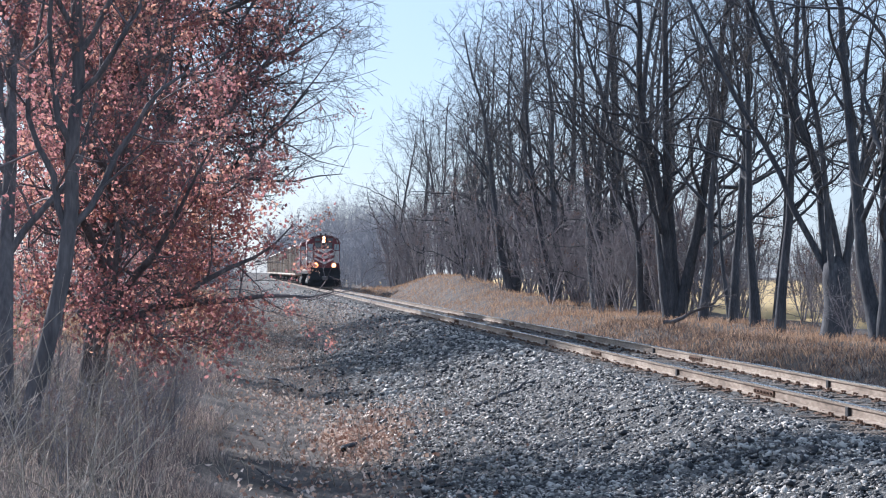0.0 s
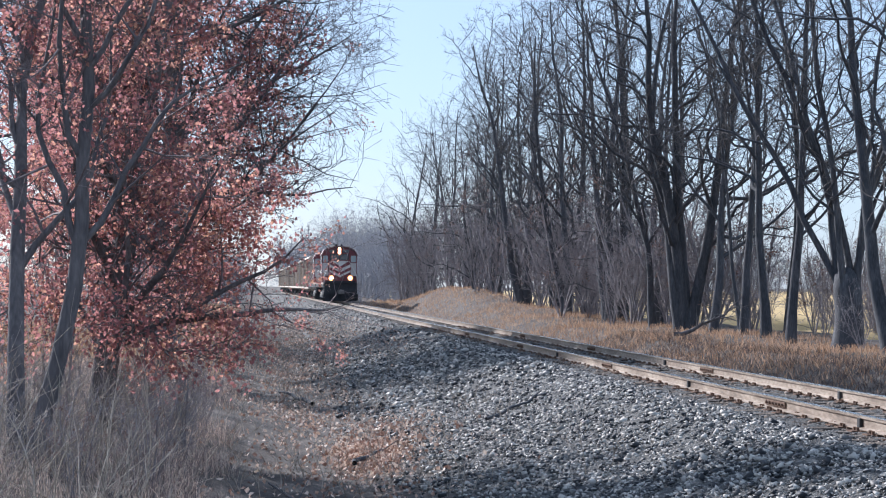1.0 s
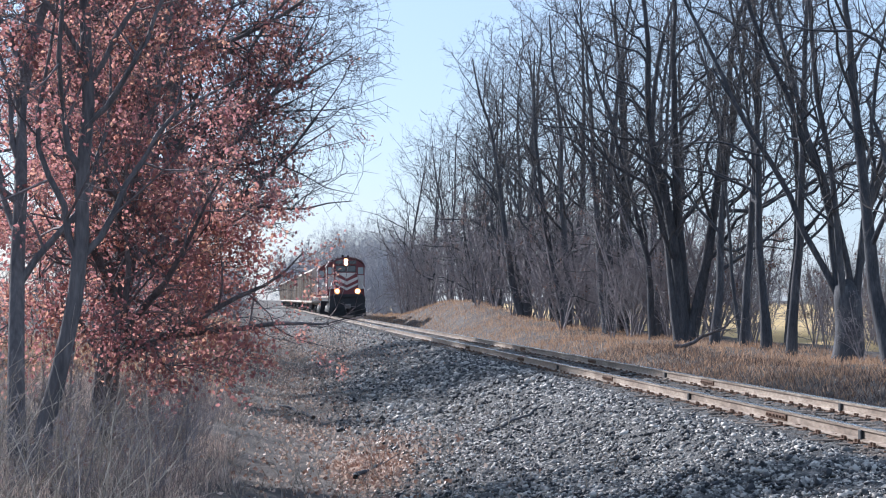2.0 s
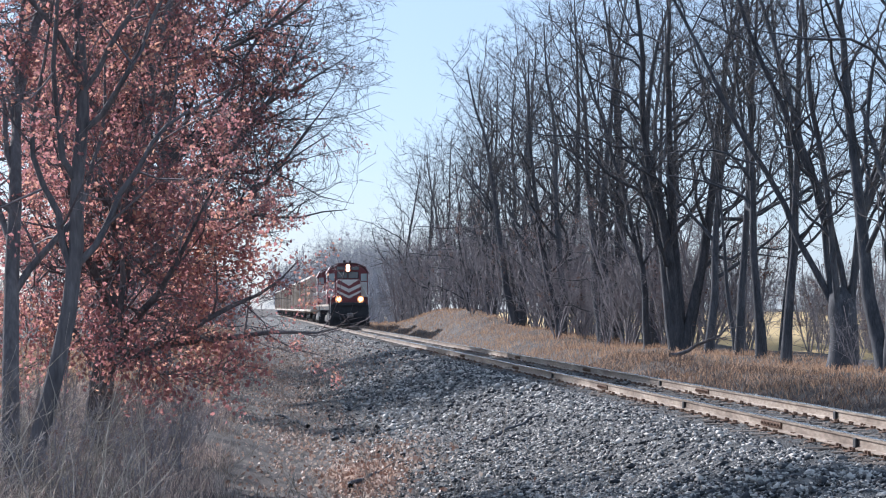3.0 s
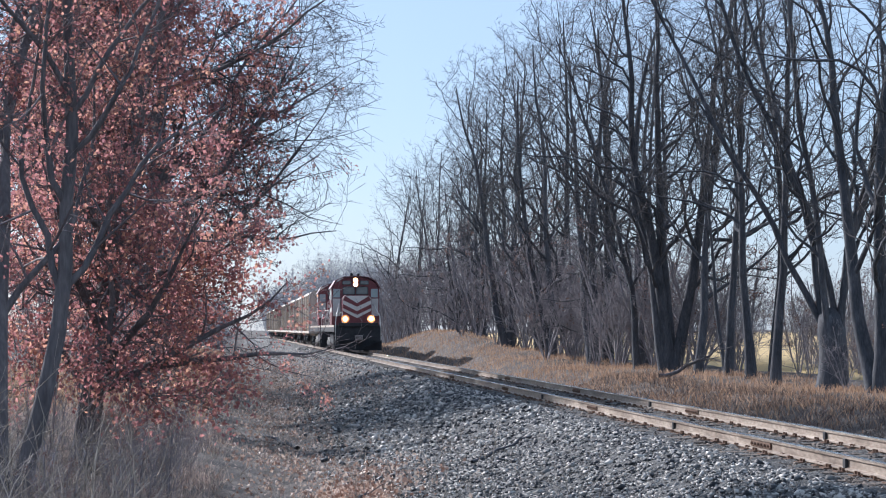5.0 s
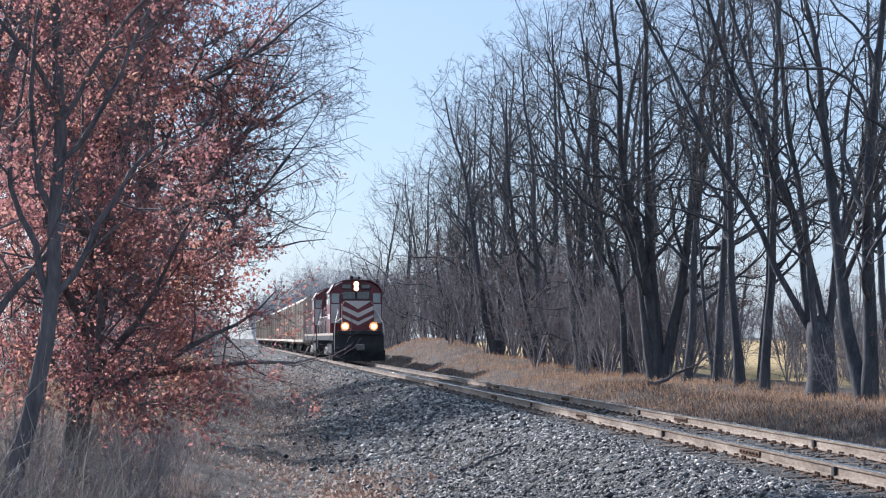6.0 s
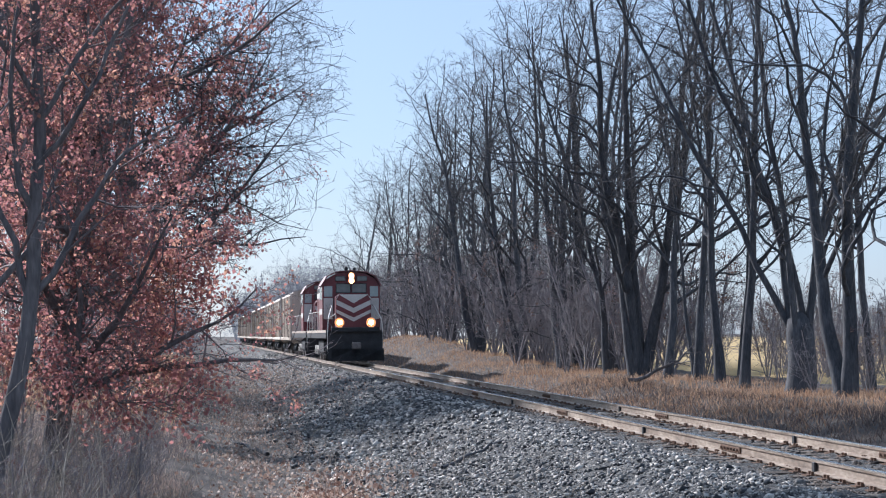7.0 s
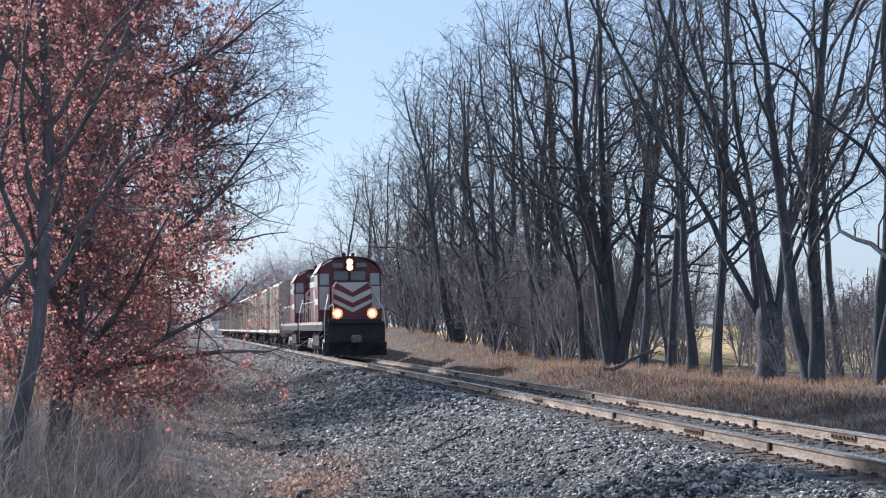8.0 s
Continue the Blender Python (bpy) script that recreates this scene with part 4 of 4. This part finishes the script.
def locomotive():
    """A hood-type diesel, front face at y = 0 looking to -y, rail tops at z = 0."""
    loco = new("locomotive")
    L = 18.0
    # pilot and underframe
    bm = bmesh.new()
    prism(bm, [(-1.42, 0.22), (1.42, 0.22), (1.42, 1.62), (-1.42, 1.62)], 0.05, 0.35)
    part("pilot", bm, M_BLACK, loco, "grimy black front pilot")
    bm = bmesh.new()
    v = [bm.verts.new(p) for p in ((-1.5, 0.1, 0.12), (0, -0.5, 0.12), (1.5, 0.1, 0.12), (-1.5, 0.1, 0.75), (0, -0.18, 0.75), (1.5, 0.1, 0.75))]
    for q in ((0, 1, 4, 3), (1, 2, 5, 4)):
        bm.faces.new([v[i] for i in q])
    bmesh.ops.solidify(bm, geom=bm.faces[:], thickness=0.04)
    part("snow_plough", bm, M_BLACK, loco)
    bm = boxed(-0.18, 0.18, -0.75, 0.1, 0.78, 1.02, 0.03)
    box(bm, -0.24, 0.24, -0.85, -0.6, 0.72, 1.08, 0.05)
    part("coupler", bm, M_WHEEL, loco)
    part("anticlimber", boxed(-1.25, 1.25, -0.12, 0.06, 1.62, 1.86, 0.02), M_BLACK, loco)
    part("underframe", boxed(-1.5, 1.5, 0.35, L, 1.28, 1.72, 0.02), M_BLACK, loco)
    part("side_sill_stripe", boxed(-1.515, -1.5, 0.35, L, 1.58, 1.72), M_RIB, loco, "rust-streaked sill stripe")
    part("side_sill_stripe", boxed(1.5, 1.515, 0.35, L, 1.58, 1.72), M_RIB, loco, "rust-streaked sill stripe")
    bm = boxed(-1.2, 1.2, 6.6, 11.4, 0.35, 1.27, 0.18)
    part("fuel_tank", bm, M_BLACK, loco)
    # nose
    nose = [(-0.92, 1.72), (0.92, 1.72), (0.92, 3.42), (0.74, 3.62), (-0.74, 3.62), (-0.92, 3.42)]
    nb = prism(bmesh.new(), nose, 1.0, 2.6)
    part("nose", nb, M_MAROON, loco, "maroon low nose")
    bm = bmesh.new()

    def flat(points, y0, y1):
        q = [bm.verts.new((x, y0, z)) for x, z in points]
        q2 = [bm.verts.new((x, y1, z)) for x, z in points]
        bm.faces.new(q), bm.faces.new(q2[::-1])
        for i in range(len(q)):
            bm.faces.new((q[i], q[(i + 1) % len(q)], q2[(i + 1) % len(q)], q2[i]))
        bmesh.ops.recalc_face_normals(bm, faces=bm.faces)

    flat([(-0.9, 3.40), (-0.74, 3.58), (0.74, 3.58), (0.9, 3.40), (0.9, 2.62), (0, 2.16), (-0.9, 2.62)], 0.985, 0.998)
    part("nose_panel", bm, M_CREAM, loco, "cream pointed panel on the nose")
    for z in (3.56, 3.05):
        bm = bmesh.new()
        for s in (-1, 1):
            flat([(s * (0.9 if z < 3.4 else 0.75), z), (0, z - 0.45), (0, z - 0.68), (s * 0.9, z - 0.26)], 0.97, 0.983)
        part("chevron", bm, M_MAROON, loco, "maroon chevron stripe")
    part("nose_base", boxed(-0.925, 0.925, 0.98, 1.02, 1.72, 1.98), M_MAROON, loco, "maroon lower nose band")
    # cab
    cab = [(-1.53, 1.72), (1.53, 1.72), (1.53, 4.05), (1.3, 4.42), (0.75, 4.74), (0, 4.85), (-0.75, 4.74), (-1.3, 4.42), (-1.53, 4.05)]
    body = part("cab", prism(bmesh.new(), cab, 2.6, 5.0), M_MAROON, loco, "maroon cab with rounded roof")
    part("cab_roof", prism(bmesh.new(), [(-1.62, 4.08), (-1.3, 4.6), (-0.77, 4.83), (0, 4.9), (0.77, 4.83), (1.3, 4.6), (1.62, 4.08), (1.56, 4.06), (1.26, 4.56), (0.75, 4.79), (0, 4.86), (-0.75, 4.79), (-1.26, 4.56), (-1.56, 4.06)], 2.45, 5.1), M_MAROON, loco)
    for x0, x1, z0, z1 in ((-0.78, -0.06, 3.72, 4.16), (0.06, 0.78, 3.72, 4.16)):
        w = part("windscreen", boxed(x0, x1, 2.585, 2.598, z0, z1), M_SHADED_GLASS, loco, "grey cab windscreen pane")
        bm = bmesh.new()
        box(bm, x0 - 0.04, x1 + 0.04, 2.57, 2.598, z1, z1 + 0.04)
        box(bm, x0 - 0.04, x1 + 0.04, 2.57, 2.598, z0 - 0.04, z0)
        box(bm, x0 - 0.04, x0, 2.57, 2.598, z0, z1)
        box(bm, x1, x1 + 0.04, 2.57, 2.598, z0, z1)
        part("window_frame", bm, M_BLACK, w)
    for s in (-1, 1):
        a, b = sorted((s * 1.0, s * 1.44))
        part("front_cab_panel", boxed(a - 0.03, b + 0.03, 2.575, 2.598, 2.3, 3.42), M_CREAM, loco, "cream panel beside the nose")
        w = part("front_side_window", boxed(a, b, 2.585, 2.598, 3.5, 4.05), M_SKY_GLASS, loco, "front corner window painted sky-pale")
        a, b = sorted((s * 1.532, s * 1.545))
        for y0 in (2.95, 3.95):
            part("side_window", boxed(a, b, y0, y0 + 0.8, 3.35, 4.0), M_SKY_GLASS, loco, "cab side window")
        part("cab_side_stripe", boxed(a, b, 2.62, 4.98, 2.55, 2.85), M_CREAM, loco, "cream stripe along the cab side")
        bm = bmesh.new()  # handrails and steps
        x = s * 1.42
        rail_line = [(s * 1.40, 0.1, 0.45), (s * 1.43, 0.1, 1.7), (s * 1.38, 0.25, 2.3), (s * 1.12, 1.5, 2.95), (s * 1.08, 2.5, 3.1)]
        for p, q in zip(rail_line, rail_line[1:]):
            rod(bm, p, q, 0.03)
        rod(bm, (s * 0.95, 0.1, 1.8), (s * 1.0, 0.2, 2.55), 0.028)
        rod(bm, (s * 1.0, 0.2, 2.55), (s * 1.38, 0.25, 2.3), 0.028)
        part("front_handrail", bm, M_CREAM, loco, "pale front grab rail")
        for k in range(4):
            part("step", boxed(min(s * 1.02, s * 1.5), max(s * 1.02, s * 1.5), 0.3, 0.62, 0.38 + 0.32 * k, 0.42 + 0.32 * k), M_BLACK, loco)
        bm = bmesh.new()
        for k in range(8):
            yy = 5.6 + k * 1.55
            rod(bm, (x, yy, 1.72), (x, yy, 2.75), 0.025)
        rod(bm, (x, 5.6, 2.75), (x, 16.45, 2.75), 0.025)
        part("side_handrail", bm, M_CREAM, loco, "pale walkway handrail")
    # headlights, number boards, ditch lights
    bm = boxed(-0.2, 0.2, 2.36, 2.6, 4.16, 4.78, 0.05)
    hl = part("headlight", bm, M_MAROON, loco)
    for z in (4.34, 4.6):
        part("lens", rod(bmesh.new(), (0, 2.34, z), (0, 2.37, z), 0.115, 16), M_LAMP, hl, "lit warm headlight")
        part("reflector", rod(bmesh.new(), (0, 2.352, z), (0, 2.375, z), 0.17, 16), M_HALO, hl, "glowing amber reflector")
    for s in (-1, 1):
        a, b = sorted((s * 0.3, s * 0.85))
        part("number_board", boxed(a, b, 2.52, 2.6, 4.32, 4.58, 0.02), M_SHADED_GLASS, loco, "dark number board above the windscreen")
        d = part("ditch_light", rod(bmesh.new(), (s * 0.82, -0.02, 2.1), (s * 0.82, 0.2, 2.1), 0.17, 16), M_BLACK, loco)
        part("lens", rod(bmesh.new(), (s * 0.82, -0.05, 2.1), (s * 0.82, -0.02, 2.1), 0.12, 16), M_LAMP, d, "lit warm ditch light")
        part("reflector", rod(bmesh.new(), (s * 0.82, -0.035, 2.1), (s * 0.82, -0.015, 2.1), 0.25, 20), M_HALO, d, "glowing amber reflector")
        part("bracket", boxed(s * 0.82 - 0.05, s * 0.82 + 0.05, 0.0, 0.15, 1.86, 1.95), M_BLACK, d)
    # long hood
    hood = [(-0.9, 1.72), (0.9, 1.72), (0.9, 4.25), (0.7, 4.5), (-0.7, 4.5), (-0.9, 4.25)]
    part("long_hood", prism(bmesh.new(), hood, 5.0, 17.2), M_MAROON, loco, "maroon engine hood")
    for s in (-1, 1):
        a, b = sorted((s * 0.902, s * 0.925))
        for k in range(9):
            part("hood_door", boxed(a, b, 5.35 + k * 1.3, 6.5 + k * 1.3, 1.95, 3.55), M_CREAM if k in (0, 1, 2, 5, 6) else M_MAROON, loco)
        part("hood_stripe", boxed(a, b, 5.05, 17.15, 3.65, 3.95), M_CREAM, loco, "cream stripe along the hood")
        part("radiator_grille", boxed(a, b, 13.6, 16.8, 3.98, 4.22), M_BLACK, loco)
    for y in (11.5, 13.6, 15.7):
        part("roof_fan", rod(bmesh.new(), (0, y, 4.5), (0, y, 4.7), 0.62, 20), M_TRUCK, loco)
    part("exhaust_stack", boxed(-0.25, 0.25, 9.2, 9.8, 4.5, 4.8, 0.03), M_BLACK, loco)
    bm = rod(bmesh.new(), (-0.25, 3.4, 4.87), (-0.25, 2.75, 4.98), 0.05, 8, 0.11)
    rod(bm, (0.2, 3.4, 4.9), (0.2, 2.9, 4.97), 0.05, 8, 0.09)
    part("air_horn", bm, M_BLACK, loco)
    for y in (3.6, 14.2):
        truck(loco, y, 1.75, M_TRUCK, (-1.25, 1.25))
        for a in (-1.25, 1.25):
            wheelset(loco, y + a)
    return loco


# cab glass with the sky's reflection painted into its colour
M_SKY_GLASS = material("sky_painted_cab_glass", [(0.30, 0.36, 0.36), (0.40, 0.45, 0.44)], 2, 0.15, bump=0, spec=0.8)


def hopper_car():
    """A covered hopper, 17.4 m over its end sills, front at y = 0."""
    car = new("hopper_car")
    L, w = 17.2, 1.5
    side = [(-w, 1.25), (w, 1.25), (w, 4.35), (1.25, 4.6), (0.55, 4.78), (-0.55, 4.78), (-1.25, 4.6), (-w, 4.35)]
    part("body", prism(bmesh.new(), side, 0.9, L - 0.9), M_GREY, car, "weathered grey ribbed car body")
    part("side_sill", boxed(-1.56, 1.56, 0.3, L - 0.3, 1.08, 1.28, 0.02), M_GREY, car)
    for s in (-1, 1):
        for k in range(13):
            y = 1.0 + k * (L - 2.0) / 12
            part("rib", boxed(min(s * w, s * (w + 0.035)), max(s * w, s * (w + 0.035)), y - 0.06, y + 0.06, 1.28, 4.33), M_RIB, car, "darker rust-brown upright rib")
        for e in (0.35, L - 0.35):
            bm = bmesh.new()
            for d in (-0.22, 0.22):
                rod(bm, (s * 1.5, e + d, 1.1), (s * 1.5, e + d, 4.6), 0.025, 4)
            for k in range(10):
                rod(bm, (s * 1.5, e - 0.22, 1.3 + 0.35 * k), (s * 1.5, e + 0.22, 1.3 + 0.35 * k), 0.015, 4)
            part("ladder", bm, M_TRUCK, car)
    for k in range(3):
        y = 3.6 + k * 5.0
        bm = bmesh.new()
        r = bmesh.ops.create_cone(bm, cap_ends=True, segments=4, radius1=0.5, radius2=1.75, depth=0.75, matrix=Matrix.Translation((0, y, 0.9)) @ Matrix.Rotation(math.pi / 4, 4, "Z"))
        part("outlet_bay", bm, M_GREY, car)
    part("roof_walk", boxed(-0.35, 0.35, 0.4, L - 0.4, 4.84, 4.9), M_TRUCK, car)
    part("hatch_row", boxed(-0.3, 0.3, 1.2, L - 1.2, 4.78, 4.84), M_TRUCK, car)
    part("coupler", boxed(-0.12, 0.12, -0.6, 0.5, 0.75, 1.0, 0.03), M_BLACK, car)
    for y in (2.1, L - 2.1):
        truck(car, y, 1.25, M_BLACK, (-0.87, 0.87))
        for a in (-0.87, 0.87):
            wheelset(car, y + a, 0.44)
    return car


loco_1 = tagged(locomotive(), "maroon diesel locomotive with cream chevron nose and lit headlights", "locomotive", "train")
loco_2 = tagged(copy_thing(loco_1, pose(0, 0, 0)), "second maroon and cream diesel locomotive coupled behind", "locomotive", "train")
# the second unit's lenses and halo discs are dark
for lamp in [o for o in loco_2.children_recursive if o.name.startswith(("lens", "reflector"))]:
    lamp.data = lamp.data.copy()
    lamp.data.materials[0] = M_GLASS
    lamp["label"] = "unlit dark glass lamp disc"
cars = [tagged(hopper_car(), "weathered light grey ribbed covered hopper car", "freight car", "train")]
for i in range(10):
    cars.append(copy_thing(cars[0], pose(0, 0, 0)))


def motions():
    """The train comes on along the track at a steady 10.6 m/s."""
    times = [0.5 * i for i in range(17)]
    head = [170.6 - 10.6 * t for t in times]
    for thing, behind in [(loco_1, 0.0), (loco_2, 18.9)] + [(c, 38.0 + 18.2 * i) for i, c in enumerate(cars)]:
        walk(thing, [(t, pose(0, y + behind, 0)) for t, y in zip(times, head)])
    step = 1 / 15
    for loco in (loco_1, loco_2):
        for w in [o for o in loco.children if o.name.startswith("wheelset")]:
            at = w.location.copy()
            walk(w, [(i * step, pose(*at, math.degrees(10.6 * i * step / 0.5), 0, 0)) for i in range(121)])


motions()
